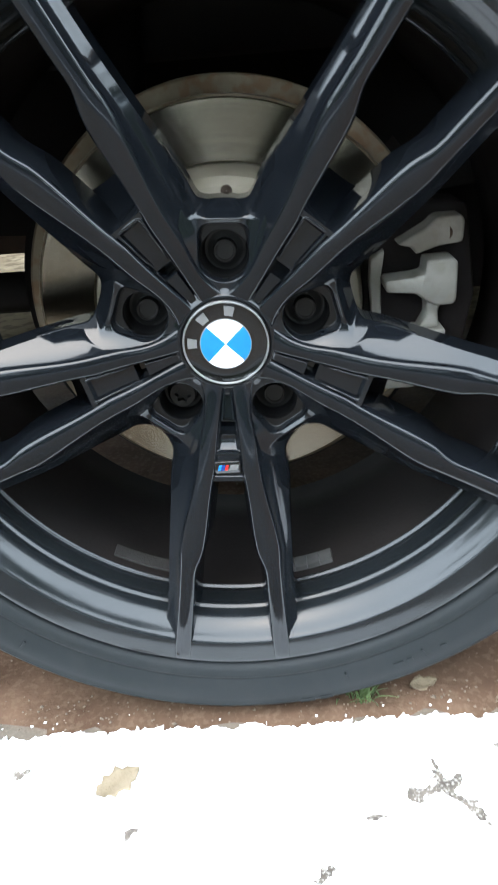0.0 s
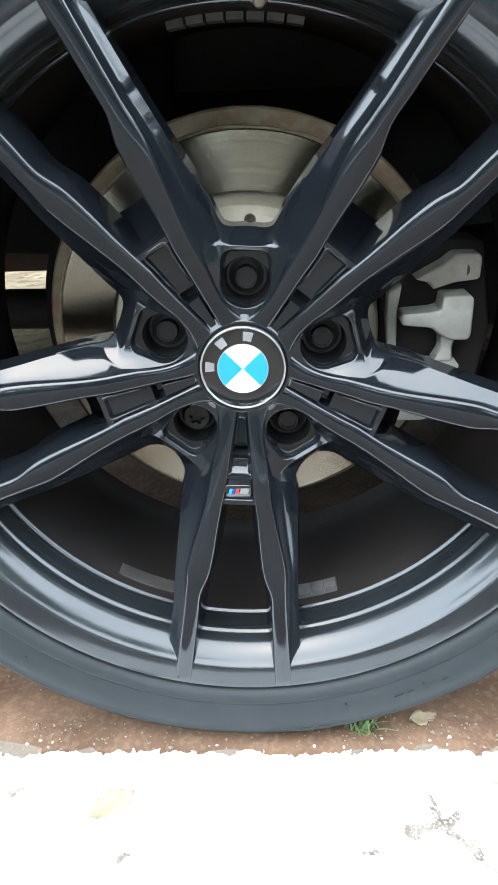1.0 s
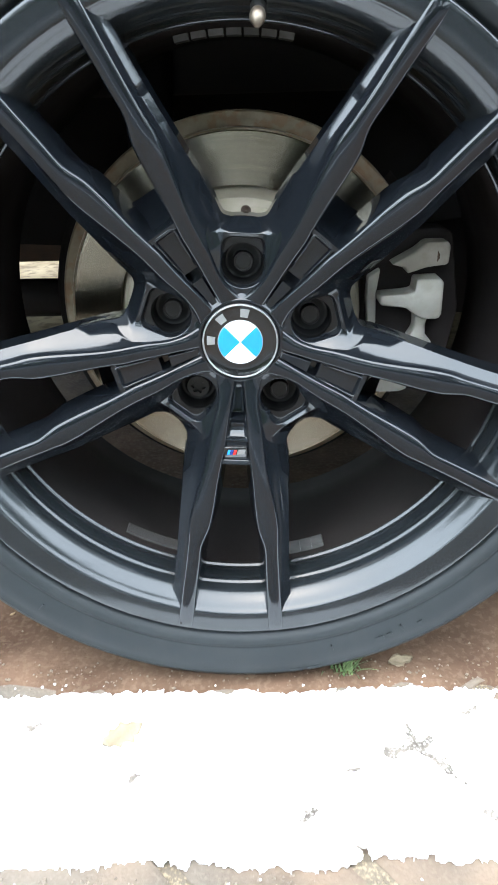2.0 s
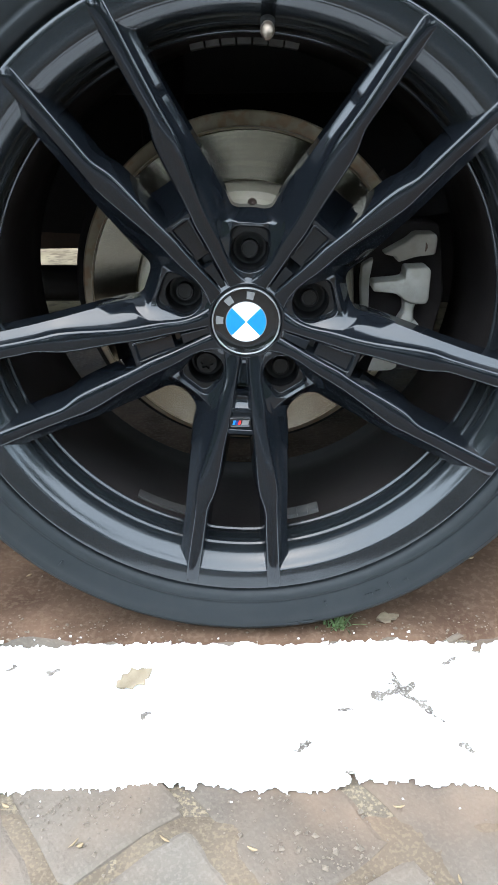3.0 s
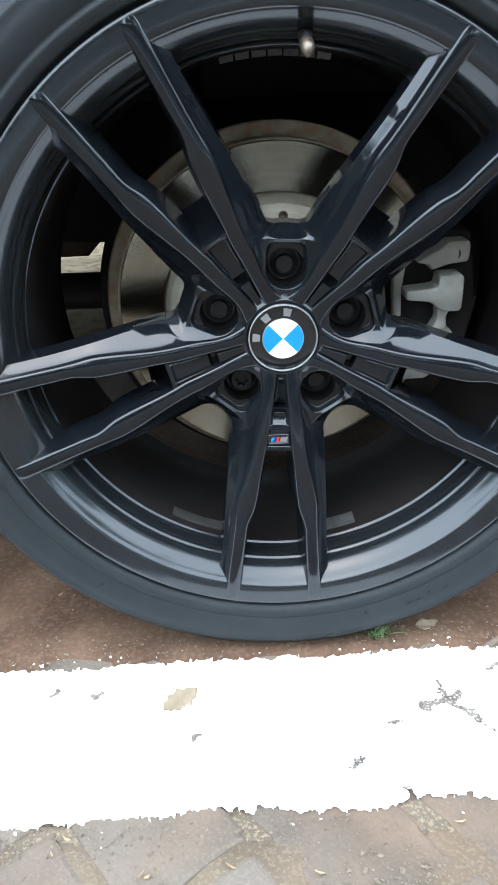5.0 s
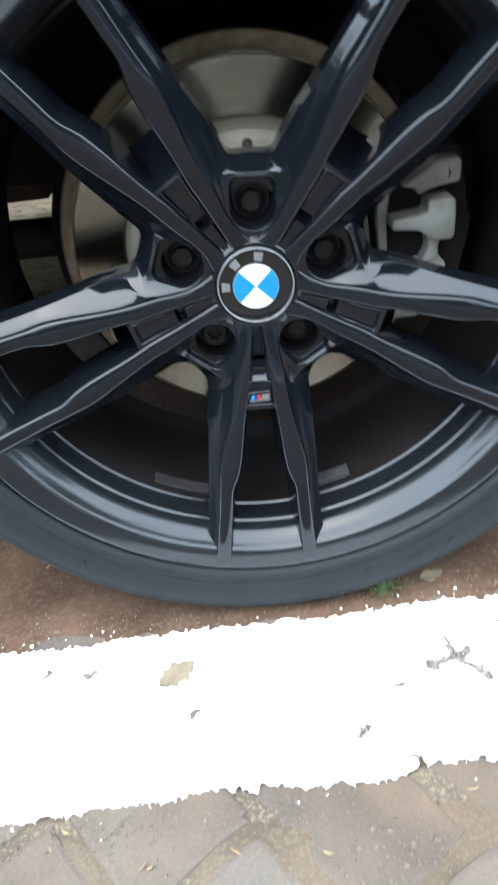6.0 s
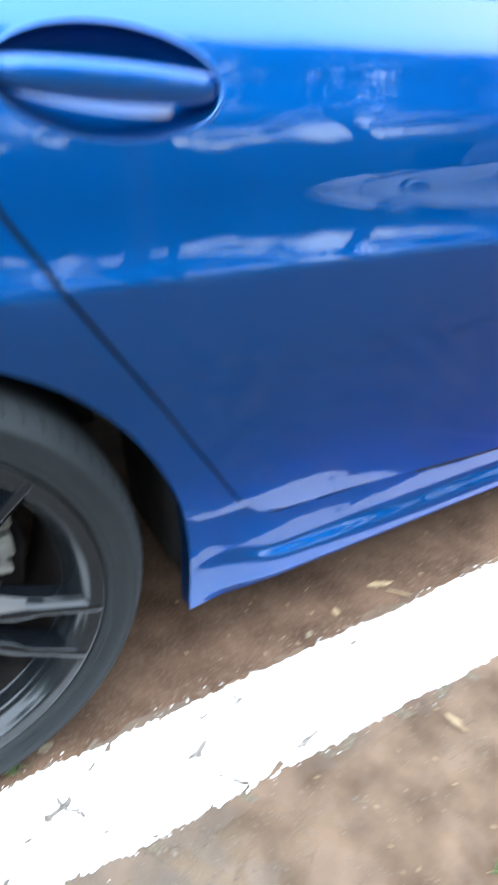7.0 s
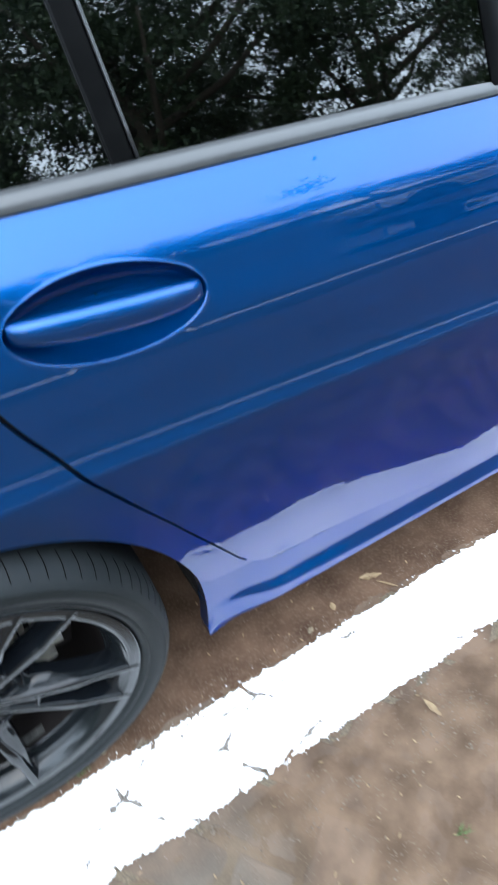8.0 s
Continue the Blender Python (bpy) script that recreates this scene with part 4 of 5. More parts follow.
def web(badge):
    """The bridge between the two arms of a pair: a wedge at the hub, a drain hole, a sunk panel with a raised end, or a seat for the badge."""
    rows = []
    axs = steps(0.030, 0.1015, 150)
    ts = steps(-1, 1, 41)
    def depth(ax, t):
        a = abs(t)
        wedge = 0.0022 + 0.003 * smoothstep(0.62, 0.80, a)
        hole = 0.016 - 0.012 * smoothstep(0.60, 0.78, a)
        if badge:
            wedge = 0.0050 - 0.003 * smoothstep(0.40, 0.50, a) + 0.0022 * smoothstep(0.72, 0.85, a)
            scoop = 0.0035 + 0.0045 * math.sin(math.pi * min(1, max(0, (ax - 0.064) / 0.017))) * (1 - smoothstep(0.62, 0.9, a))
            seat = 0.0032 + 0.0010 * smoothstep(0.84, 0.90, a)
            panel = scoop + (0.0016 - scoop) * smoothstep(0.0795, 0.0805, ax)
            panel += (seat - panel) * smoothstep(0.0822, 0.0832, ax)
            panel += (0.0016 - panel) * smoothstep(0.0972, 0.0980, ax)
            h0 = 0.0565
        else:
            panel = 0.0060 - 0.0034 * smoothstep(0.80, 0.90, a) + 0.002 * smoothstep(0.93, 0.98, a)
            panel += (0.0020 - panel) * smoothstep(0.0968, 0.0980, ax)
            h0 = 0.0575
        y = wedge + (hole - wedge) * smoothstep(h0, h0 + 0.0012, ax)
        return y + (panel - y) * smoothstep(h0 + 0.0070, h0 + 0.0085, ax)
    bm = bmesh.new()
    for ax in axs:
        w = SPOKE_IN(ax) + 0.0004
        rows.append([bm.verts.new((ax, SPOKE_Y(ax) + depth(ax, t), t * w)) for t in ts])
    # the end falls away in a slope behind the opening
    for ax, y in ((0.1022, 0.0045), (0.1030, 0.0100), (0.1075, 0.024), (0.1140, 0.040), (0.1215, 0.052), (0.1280, 0.060)):
        w = SPOKE_IN(ax) + 0.002
        rows.append([bm.verts.new((ax + 0.0015 * t * t, SPOKE_Y(ax) + y, t * w)) for t in ts])
    for p, q in zip(rows, rows[1:]):
        for i in range(len(ts) - 1):
            bm.faces.new((p[i], p[i + 1], q[i + 1], q[i]))
    return bm


def star_bolt(lock):
    """A wheel bolt: collar, head and a socket (six lobes in the locking one)."""
    n = 48
    rows = []
    bm = bmesh.new()
    def ring(fn, y):
        rows.append([bm.verts.new((fn(2 * math.pi * i / n) * math.cos(2 * math.pi * i / n), y, fn(2 * math.pi * i / n) * math.sin(2 * math.pi * i / n))) for i in range(n)])
    lobe = (lambda a: 0.0052 + 0.0011 * math.cos(6 * a)) if lock else (lambda a: 0.0062)
    hexa = (lambda a: 0.0100) if lock else (lambda a: 0.0080)
    ring(lambda a: 0.0125, 0.012)
    ring(lambda a: 0.0122, 0.008)
    ring(hexa, 0.007)
    ring(hexa, 0.001)
    ring(lambda a: hexa(a) * 0.92, 0.0)
    ring(lobe, 0.0)
    ring(lambda a: lobe(a) * 0.95, 0.004 if lock else 0.0012)
    for a, b in zip(rows, rows[1:]):
        for i in range(n):
            bm.faces.new((a[i], a[(i + 1) % n], b[(i + 1) % n], b[i]))
    bm.faces.new(rows[-1])
    bmesh.ops.recalc_face_normals(bm, faces=bm.faces)
    return bm


def moved(bm, x, y, z):
    bmesh.ops.translate(bm, verts=bm.verts, vec=(x, y, z))
    return bm


def polar(r, a):
    return r * math.cos(radians(a)), r * math.sin(radians(a))


def sector(r0, r1, a0, a1, y0, y1, n=24):
    """A flat ring piece with thickness."""
    out = [polar(r1, a) for a in steps(a0, a1, n)] + [polar(r0, a) for a in steps(a1, a0, n)]
    bm = loft([[(x, y, z) for x, z in out] for y in (y0, y1)], cap=False)
    for ring_y in (y0, y1):
        for k in range(n - 1):
            q = [out[k], out[k + 1], out[2 * n - 2 - k], out[2 * n - 1 - k]]
            bm.faces.new([bm.verts.new((x, ring_y, z)) for x, z in q])
    bmesh.ops.remove_doubles(bm, verts=bm.verts, dist=0.00002)
    bmesh.ops.recalc_face_normals(bm, faces=bm.faces)
    return bm


def build_tyre(wheel):
    prof = [(0.232, 0.020), (0.2525, 0.0120), (0.2590, 0.0100), (0.2618, 0.0042), (0.2642, -0.0004), (0.2700, -0.0040), (0.2726, -0.0040), (0.2740, -0.0022), (0.2760, -0.0032), (0.2800, -0.0055), (0.2870, -0.0072), (0.2935, -0.0075), (0.2990, -0.0060), (0.3005, -0.0066), (0.3025, -0.0050), (0.3080, -0.0005), (0.3120, 0.0045), (0.3170, 0.0135), (0.3205, 0.0215), (0.3228, 0.0310), (0.3240, 0.0450), (0.3248, 0.0700), (0.3252, 0.1150), (0.3248, 0.1600), (0.3228, 0.2000), (0.3150, 0.2200), (0.3000, 0.2350), (0.2700, 0.2360), (0.2400, 0.2200)]
    bm = revolve(prof, 240)
    for v in bm.verts:
        if v.co.z < -HUB_Z + 0.001:
            v.co.z = -HUB_Z + 0.001
            v.co.y -= 0.0015 if v.co.y < 0.1 else 0
    part("tyre", bm, RUBBER, wheel, "black low-profile rubber tyre, dusty on the tread edge")
    # shoulder sipes: thin bars, not cut grooves
    for k in range(80):
        a = 360 * k / 80 + 1.1
        if 258 < a % 360 < 282:
            continue
        bm = bmesh.new()
        secs = []
        for r, y in ((0.3123, 0.0045), (0.3173, 0.0135), (0.3208, 0.0215), (0.3231, 0.0310), (0.3244, 0.0450)):
            for_sec = []
            for da, dr in ((-0.11, 0), (0.11, 0), (0.11, -0.004), (-0.11, -0.004)):
                x, z = polar(r + dr, a + da + 25 * (y - 0.02))
                for_sec.append((x, y, z))
            secs.append(for_sec)
        bm.free()
        SIPES.append((secs, wheel))
    # raised marks on the side wall
    for a0, a1, r0, r1 in ((293, 294.6, 0.285, 0.289), (295.2, 296.2, 0.285, 0.289), (298, 298.3, 0.282, 0.291), (301, 302, 0.286, 0.289), (277, 279.2, 0.2990, 0.3022), (280, 282, 0.2990, 0.3022), (285, 285.3, 0.280, 0.286), (61, 62, 0.287, 0.291), (63, 64.4, 0.287, 0.291), (65.2, 66, 0.287, 0.291), (98, 99.4, 0.286, 0.290), (231, 231.3, 0.282, 0.289)):
        y = -0.0074 if r0 < 0.296 else -0.0062
        part("side_wall_mark", sector(r0, r1, a0, a1, y - 0.0004, y + 0.004, 12), RUBBER, wheel, smooth=False)


SIPES = []


def build_wheel(wheel):
    build_tyre(wheel)
    lip = [(0.2480, 0.0120), (0.2575, 0.0075), (0.2602, 0.0040), (0.2602, 0.0012), (0.2592, -0.0004), (0.2572, -0.0008), (0.2545, -0.0006), (0.2480, -0.0001), (0.2412, 0.0006), (0.2396, 0.0012), (0.2386, 0.0028), (0.2360, 0.0050), (0.2334, 0.0075), (0.2312, 0.0100), (0.2292, 0.0127), (0.2275, 0.0155), (0.2262, 0.0184), (0.2252, 0.0214), (0.2246, 0.0240), (0.2240, 0.0256), (0.2231, 0.0263), (0.2224, 0.0276), (0.2216, 0.0330), (0.2206, 0.0400), (0.2199, 0.0445), (0.2192, 0.0455), (0.2184, 0.0459), (0.2178, 0.0475)]
    part("rim_lip", revolve(lip, 200), RIM_BLACK, wheel, sharp=50, label="black outer rim lip with dusty stone chips")
    part("rim_barrel", revolve([(0.2179, 0.0473), (0.2172, 0.062), (0.2176, 0.085), (0.2186, 0.115), (0.2192, 0.150), (0.2196, 0.195), (0.2260, 0.199), (0.2360, 0.150)], 120), BARREL, wheel, "dusty dark inside of the rim")
    for k in range(5):
        ax = PAIR_AXIS + 72 * k
        for side in (1, -1):
            part("spoke", turned(spoke(side), ax), GLOSS_BLACK, wheel, sharp=38)
        part("spoke_web", turned(web(k == 0), ax), GLOSS_BLACK, wheel, sharp=50)
        if k:
            # a raised bead closes the panel's outer end
            path = [(0.068, -0.80), (0.085, -0.84), (0.0955, -0.84), (0.0985, -0.76), (0.0995, -0.5), (0.0995, 0.5), (0.0985, 0.76), (0.0955, 0.84), (0.085, 0.84), (0.068, 0.80)]
            bm = tube([(x, SPOKE_Y(x) + 0.0030, t * SPOKE_IN(x)) for x, t in path], [0.0004, 0.0009] + [0.0013] * 6 + [0.0009, 0.0004], 8)
            part("web_rim", turned(bm, ax), GLOSS_BLACK, wheel)
        b = ax + 36
        part("bolt_web", turned(valley(), b), GLOSS_BLACK, wheel, sharp=60).data.materials.append(POCKET_SHADE)
        bx, bz = polar(BOLT_R, b)
        pocket = [(0.0164, 0.0439), (0.0159, 0.0446), (0.0156, 0.0490), (0.0152, 0.0590), (0.0140, 0.0610), (0.0004, 0.0614)]
        part("bolt_pocket", moved(revolve(pocket, 48), bx, 0.0, bz), POCKET_SHADE, wheel, "dull bolt pocket, its shade painted in as a deeper black", sharp=50)
        lock = k == 4
        part("wheel_bolt", moved(turned(star_bolt(lock), b), bx, 0.0530, bz), BOLT, wheel, "dark locking wheel bolt" if lock else "dark wheel bolt", sharp=30)
    part("hub_face", revolve([(0.020, 0.040), (0.0300, 0.0342), (0.0308, 0.0330), (0.0322, 0.0326), (0.0334, 0.0332), (0.0342, 0.0344), (0.0385, 0.0348), (0.0400, 0.0362), (0.0400, 0.040)], 80), GLOSS_BLACK, wheel)
    # centre cap with ring, blue and white quarters and plain marks in place of letters
    part("cap", revolve([(0.0304, 0.0385), (0.0304, 0.0325), (0.0296, 0.0312), (0.0288, 0.0315), (0.0281, 0.0322), (0.0177, 0.0312), (0.0005, 0.0312)], 80), CAP_BLACK, wheel, "black round centre cap")
    part("cap_ring", revolve([(0.0297, 0.0316), (0.0295, 0.0306), (0.0286, 0.0306), (0.0283, 0.0318)], 80), SILVER, wheel, "thin silver ring")
    part("cap_ring", revolve([(0.0178, 0.0314), (0.0177, 0.0305), (0.0172, 0.0305), (0.0170, 0.0314)], 64), SILVER, wheel)
    for k, a in enumerate((-45, 45, 135, 225)):
        part("cap_quarter", sector(0.0003, 0.0172, a - 1.5, a + 88.5, 0.0306, 0.0314, 20), BLUE if k % 2 == 0 else WHITE, wheel, "sky blue quarter" if k % 2 == 0 else "white quarter", smooth=False)
    for a in (176, 128, 80):
        part("cap_mark", sector(0.0198, 0.0262, a - 8, a + 8, 0.0310, 0.0318, 8), SILVER, wheel, "plain silver mark", smooth=False)
    # small coloured badge between the lowest arms
    bx, bz = polar(0.0905, PAIR_AXIS - 0.5)
    badge_y = 0.0205
    part("badge", moved(prism(rounded([(-0.0095, -0.0048), (0.0095, -0.0048), (0.0095, 0.0048), (-0.0095, 0.0048)], 0.002), 0, 0.008, 0.0008), bx, badge_y, bz), CAP_BLACK, wheel, "small black badge with three colour stripes")
    for x0, m, tint in ((-0.0072, BLUE, "light blue stripe"), (-0.0047, NAVY, "dark blue stripe"), (-0.0022, RED, "red stripe"), (0.0010, SILVER, "silver block")):
        w = 0.0022 if m is not SILVER else 0.0062
        part("badge_stripe", moved(prism([(x0, -0.0021), (x0 + w, -0.0021), (x0 + w + 0.0012, 0.0021), (x0 + 0.0012, 0.0021)], 0, 0.002), bx, badge_y - 0.0006, bz), m, wheel, tint, smooth=False)
    # valve
    vx, vz = polar(0.222, 85.2)
    part("valve_stem", tube([(vx * 1.03, 0.030, vz * 1.03), (vx * 0.99, 0.012, vz * 0.99), (vx * 0.975, 0.004, vz * 0.975)], [0.0055, 0.005, 0.005], 14), PLASTIC, wheel)
    part("valve_cap", tube([(vx * 0.985, 0.008, vz * 0.985), (vx * 0.976, 0.002, vz * 0.976), (vx * 0.966, -0.003, vz * 0.966), (vx * 0.948, -0.006, vz * 0.948), (vx * 0.946, -0.0065, vz * 0.946)], [0.0046, 0.0052, 0.0048, 0.0020, 0.0004], 18), VALVE, wheel, "dull metal valve cap")
    # stick-on balance weights
    for a in [277.5 + 2.9 * i for i in range(4)]:
        part("balance_weight", sector(0.2130, 0.2185, a, a + 2.8, 0.055, 0.069, 6), LEAD, wheel, smooth=False)
    part("adhesive_patch", sector(0.2155, 0.2185, 239, 257, 0.055, 0.069, 14), RESIDUE, wheel, "brown adhesive residue of an old weight", smooth=False)
    for a in [78 + 3.4 * i for i in range(7)]:
        part("balance_weight", sector(0.2130, 0.2190, a, a + 2.9, 0.080, 0.096, 6), LEAD, wheel, smooth=False)


def build_brake(brake):
    part("disc_edge", revolve([(0.1488, 0.1262), (0.1500, 0.1236), (0.1514, 0.1244), (0.1520, 0.1260), (0.1520, 0.1440), (0.1500, 0.1450)], 160), DISC_EDGE, brake, sharp=25, label="tarnished brown rim of the brake disc")
    part("shield_ring", revolve([(0.1440, 0.1492), (0.1630, 0.1476), (0.1646, 0.1482), (0.1652, 0.1500), (0.1652, 0.1560), (0.1500, 0.1570)], 160), DISC_EDGE, brake, sharp=25, label="tarnished backing plate round the disc")
    part("disc", revolve([(0.1500, 0.1250), (0.1490, 0.1225), (0.1300, 0.1222), (0.1080, 0.1225), (0.1070, 0.1260)], 160), BRUSHED, brake, sharp=25, label="bright worn brake disc")
    part("disc_hat", revolve([(0.1070, 0.1270), (0.1058, 0.1268), (0.1035, 0.1120), (0.1000, 0.1000), (0.0940, 0.0945), (0.0850, 0.0925), (0.0500, 0.0900), (0.0100, 0.0900)], 120), DISC_HAT, brake, sharp=25, label="silver disc bell")
    for a in (86, 206, 326):
        x, z = polar(0.091, a)
        part("disc_hole", moved(revolve([(0.0042, 0.0), (0.0040, -0.0012), (0.0030, -0.0004), (0.0002, 0.0004)], 20), x, 0.0925, z), RUST, brake)
    part("dust_shield", revolve([(0.175, 0.166), (0.170, 0.160), (0.08, 0.162)], 80, 150, 400), BARREL, brake, "dark dust shield")
    cal = [
        ("caliper_bridge", rounded([(0.1475, 0.0320), (0.1675, 0.0325), (0.1705, 0.0290), (0.1705, 0.0020), (0.1685, -0.0020), (0.1560, -0.0020), (0.1485, 0.0010), (0.1400, 0.0080), (0.1180, 0.0105), (0.1175, 0.0190), (0.1400, 0.0205), (0.1465, 0.0220)], 0.0025), 0.090, 0.150),
        ("caliper_neck", rounded([(0.1490, 0.0010), (0.1620, 0.0010), (0.1590, -0.0090), (0.1600, -0.0215), (0.1440, -0.0215), (0.1500, -0.0110)], 0.003), 0.098, 0.140),
        ("caliper_foot", rounded([(0.1400, -0.0205), (0.1640, -0.0215), (0.1640, -0.0300), (0.1430, -0.0290)], 0.002), 0.092, 0.150),
        ("caliper_lug", rounded([(0.1260, 0.0440), (0.1480, 0.0560), (0.1545, 0.0620), (0.1720, 0.0620), (0.1745, 0.0580), (0.1740, 0.0430), (0.1560, 0.0410), (0.1400, 0.0360), (0.1380, 0.0410)], 0.003), 0.094, 0.150),
        ("caliper_lower", rounded([(0.1050, -0.0520), (0.1200, -0.0530), (0.1460, -0.0580), (0.1465, -0.0660), (0.1400, -0.0690), (0.1120, -0.0690), (0.1050, -0.0620)], 0.003), 0.094, 0.150),
        ("pad_plate", rounded([(0.1085, 0.0330), (0.1190, 0.0390), (0.1165, 0.0200), (0.1170, -0.0150), (0.1100, -0.0125), (0.1075, 0.0150)], 0.002), 0.104, 0.124),
    ]
    # dark plate added so that the gaps round the caliper read black
    part("caliper_carrier", prism(rounded([(0.104, 0.058), (0.150, 0.070), (0.180, 0.068), (0.190, 0.0), (0.176, -0.075), (0.104, -0.072)], 0.006), 0.112, 0.150, 0.003), BARREL, brake, "dark plate added to blacken the gaps behind the caliper")
    for name, out, y0, y1 in cal:
        part(name, prism(out, y0, y1, 0.0022), CAST, brake, "pale grey cast brake caliper piece", sharp=40)
    part("guide_pin", tube([(0.160, 0.095, 0.050), (0.164, 0.110, 0.050), (0.164, 0.16, 0.050)], [0.006, 0.007, 0.007]), RUST, brake)
    part("hub_carrier", tube([(0, 0.15, 0), (0, 0.24, 0), (0.02, 0.34, 0.01)], [0.07, 0.055, 0.04], 20), RUST, brake)
    part("lower_arm", tube([(-0.05, 0.20, -0.11), (-0.02, 0.32, -0.10), (0.10, 0.52, -0.06)], [0.022, 0.018, 0.02]), RUST, brake, "brown control arm")
    part("damper", tube([(-0.09, 0.24, -0.06), (-0.09, 0.27, 0.10), (-0.09, 0.30, 0.32)], [0.022, 0.022, 0.03]), PLASTIC, brake)


WHEEL = holder("wheel", CAR, (0, 0, HUB_Z))
tagged(WHEEL, "gloss black five twin-spoke alloy wheel")
build_wheel(WHEEL)
BRAKE = holder("brake", CAR, (0, 0, HUB_Z))
tagged(BRAKE, "brake disc with pale grey caliper")
build_brake(BRAKE)
# each bar's near-black colour stands for the shade in a groove
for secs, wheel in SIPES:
    part("tread_sipe", loft(secs), SIPE_SHADE, wheel, smooth=False)


def clone(source, x, far):
    """The same assembly at another corner of the car."""
    root = holder(source.name.split(".")[0], CAR, (x, WIDTH_Y if far else 0, HUB_Z))
    tagged(root, source["label"])
    if far:
        root.rotation_euler.z = math.pi
    for o in source.children:
        if o.name.startswith(("tread_sipe", "side_wall_mark")):
            continue
        c = o.copy()
        scene.collection.objects.link(c)
        c.parent = root
        if far:
            c.matrix_basis = c.matrix_basis


for x, far in ((2.85, False), (0.0, True), (2.85, True)):
    clone(WHEEL, x, far)
    clone(BRAKE, x, far)


def parked_across():
    """A pale sedan of the same make across the lot, seen mirrored in the blue door."""
    other = copy_thing(CAR, pose(9.3, -6.2, 0.0, 0, 0, 180))
    todo = list(other.children)
    while todo:
        o = todo.pop()
        todo += list(o.children)
        if o.type == "MESH" and o.data.materials and o.data.materials[0] == PAINT:
            o.data = o.data.copy()
            o.data.materials[0] = SILVER_PAINT
    tagged(other, "pale silver sedan with black wheels parked across the lot", "car")


parked_across()


# ---- trees across the way ----
def build_tree(name, at, height, spread, seed, count, label):
    rnd = random.Random(seed)
    tree = tagged(holder(name, None, at), label, "tree", group="trees across the way")
    top = height * 0.5
    pts = [(0, 0, -0.05), (0.05, 0.02, height * 0.2), (-0.04, 0.06, height * 0.38), (0.03, 0.02, top), (0.0, 0.05, height * 0.8)]
    part("trunk", tube(pts, [0.42, 0.33, 0.27, 0.18, 0.05], 12), BARK, tree)
    tips = [(0, 0, height * 0.85)]
    for k in range(9):
        a = 2.4 * k + rnd.uniform(-0.3, 0.3)
        z0 = height * rnd.uniform(0.28, 0.6)
        ln = spread * rnd.uniform(0.55, 1.0)
        e = (ln * math.cos(a), ln * math.sin(a), z0 + height * rnd.uniform(0.08, 0.3))
        m = (e[0] * 0.5, e[1] * 0.5, z0 + (e[2] - z0) * 0.35)
        part("limb", tube([(0, 0, z0), m, e], [0.13, 0.09, 0.03], 7), BARK, tree)
        tips += [m, e, (e[0] * 0.75, e[1] * 0.75, e[2] + height * 0.1)]
    verts, faces = [], []
    for k in range(10):
        a, z = rnd.uniform(0, 6.28), rnd.uniform(0.72, 0.96)
        tips.append((spread * 0.45 * (1.1 - z) * 2 * math.cos(a), spread * 0.45 * (1.1 - z) * 2 * math.sin(a), height * z))
    clumps = [(Vector(rnd.choice(tips)) + Vector((rnd.gauss(0, spread * 0.2), rnd.gauss(0, spread * 0.2), rnd.gauss(0.1, height * 0.07)))) for _ in range(230)]
    # sprays of five pointed leaflets round the ends of the twigs
    for _ in range(count):
        c = rnd.choice(clumps)
        w = 0.75 if rnd.random() < 0.10 else 0.36
        p = c + Vector((rnd.gauss(0, w), rnd.gauss(0, w), rnd.gauss(0, w * 0.5)))
        d = Vector((rnd.gauss(0, 1), rnd.gauss(0, 1), rnd.gauss(-0.2, 0.5))).normalized()
        s = d.orthogonal().normalized()
        s.rotate(Matrix.Rotation(rnd.uniform(0, 6.28), 3, d))
        for f in (-1.1, -0.55, 0.0, 0.5, 1.05):
            e = d * math.cos(f) + s * math.sin(f)
            n = s * math.cos(f) - d * math.sin(f)
            ln = rnd.uniform(0.06, 0.14)
            i = len(verts)
            verts += [p + e * ln * 0.15 + n * ln * 0.2, p + e * ln * 0.15 - n * ln * 0.2, p + e * ln]
            faces.append((i, i + 1, i + 2))
    me = bpy.data.meshes.new("crown")
    me.from_pydata(verts, [], faces)
    me.materials.append(LEAVES)
    crown = new("crown", me)
    crown.parent = tree
    return tree


TREE_A = build_tree("tree", (6.5, -15.5, 0), 14.9, 6.0, 11, 56000, "tall leafy green tree with a dense crown")
TREE_B = build_tree("tree", (14.5, -17.0, 0), 13.5, 5.8, 23, 38000, "broad leafy green tree")
# the four with y above -7 are unseen, added to darken the spokes' reflections
for x, y, s, r, src in ((0.6, -15.2, 0.86, 300, TREE_B), (-4.5, -18, 0.62, 40, TREE_A), (22.5, -18, 0.9, 130, TREE_B), (-14, -17, 0.6, 220, TREE_A), (25.0, -5, 0.95, 75, TREE_B), (-18, -6, 0.8, 160, TREE_B), (2.5, -22, 0.8, 200, TREE_A), (27.0, 4, 1.0, 20, TREE_B), (-19.0, 5, 0.9, 250, TREE_B), (10.5, -22, 0.8, 110, TREE_A)):
    t = copy_thing(src, pose(x, y, 0, 0, 0, r))
    t.scale = (s, s, s)


def thicket_top(x):
    """Its height: tall on one side, falling to low shrubs on the other."""
    return 3.9 + 2.2 * (1 - smoothstep(8, 20, x)) * smoothstep(-20, -6, x) + 2.2 * noise.noise((x * 0.22, 1, 4)) + 1.9 * noise.noise((x * 0.7, 3, 8))


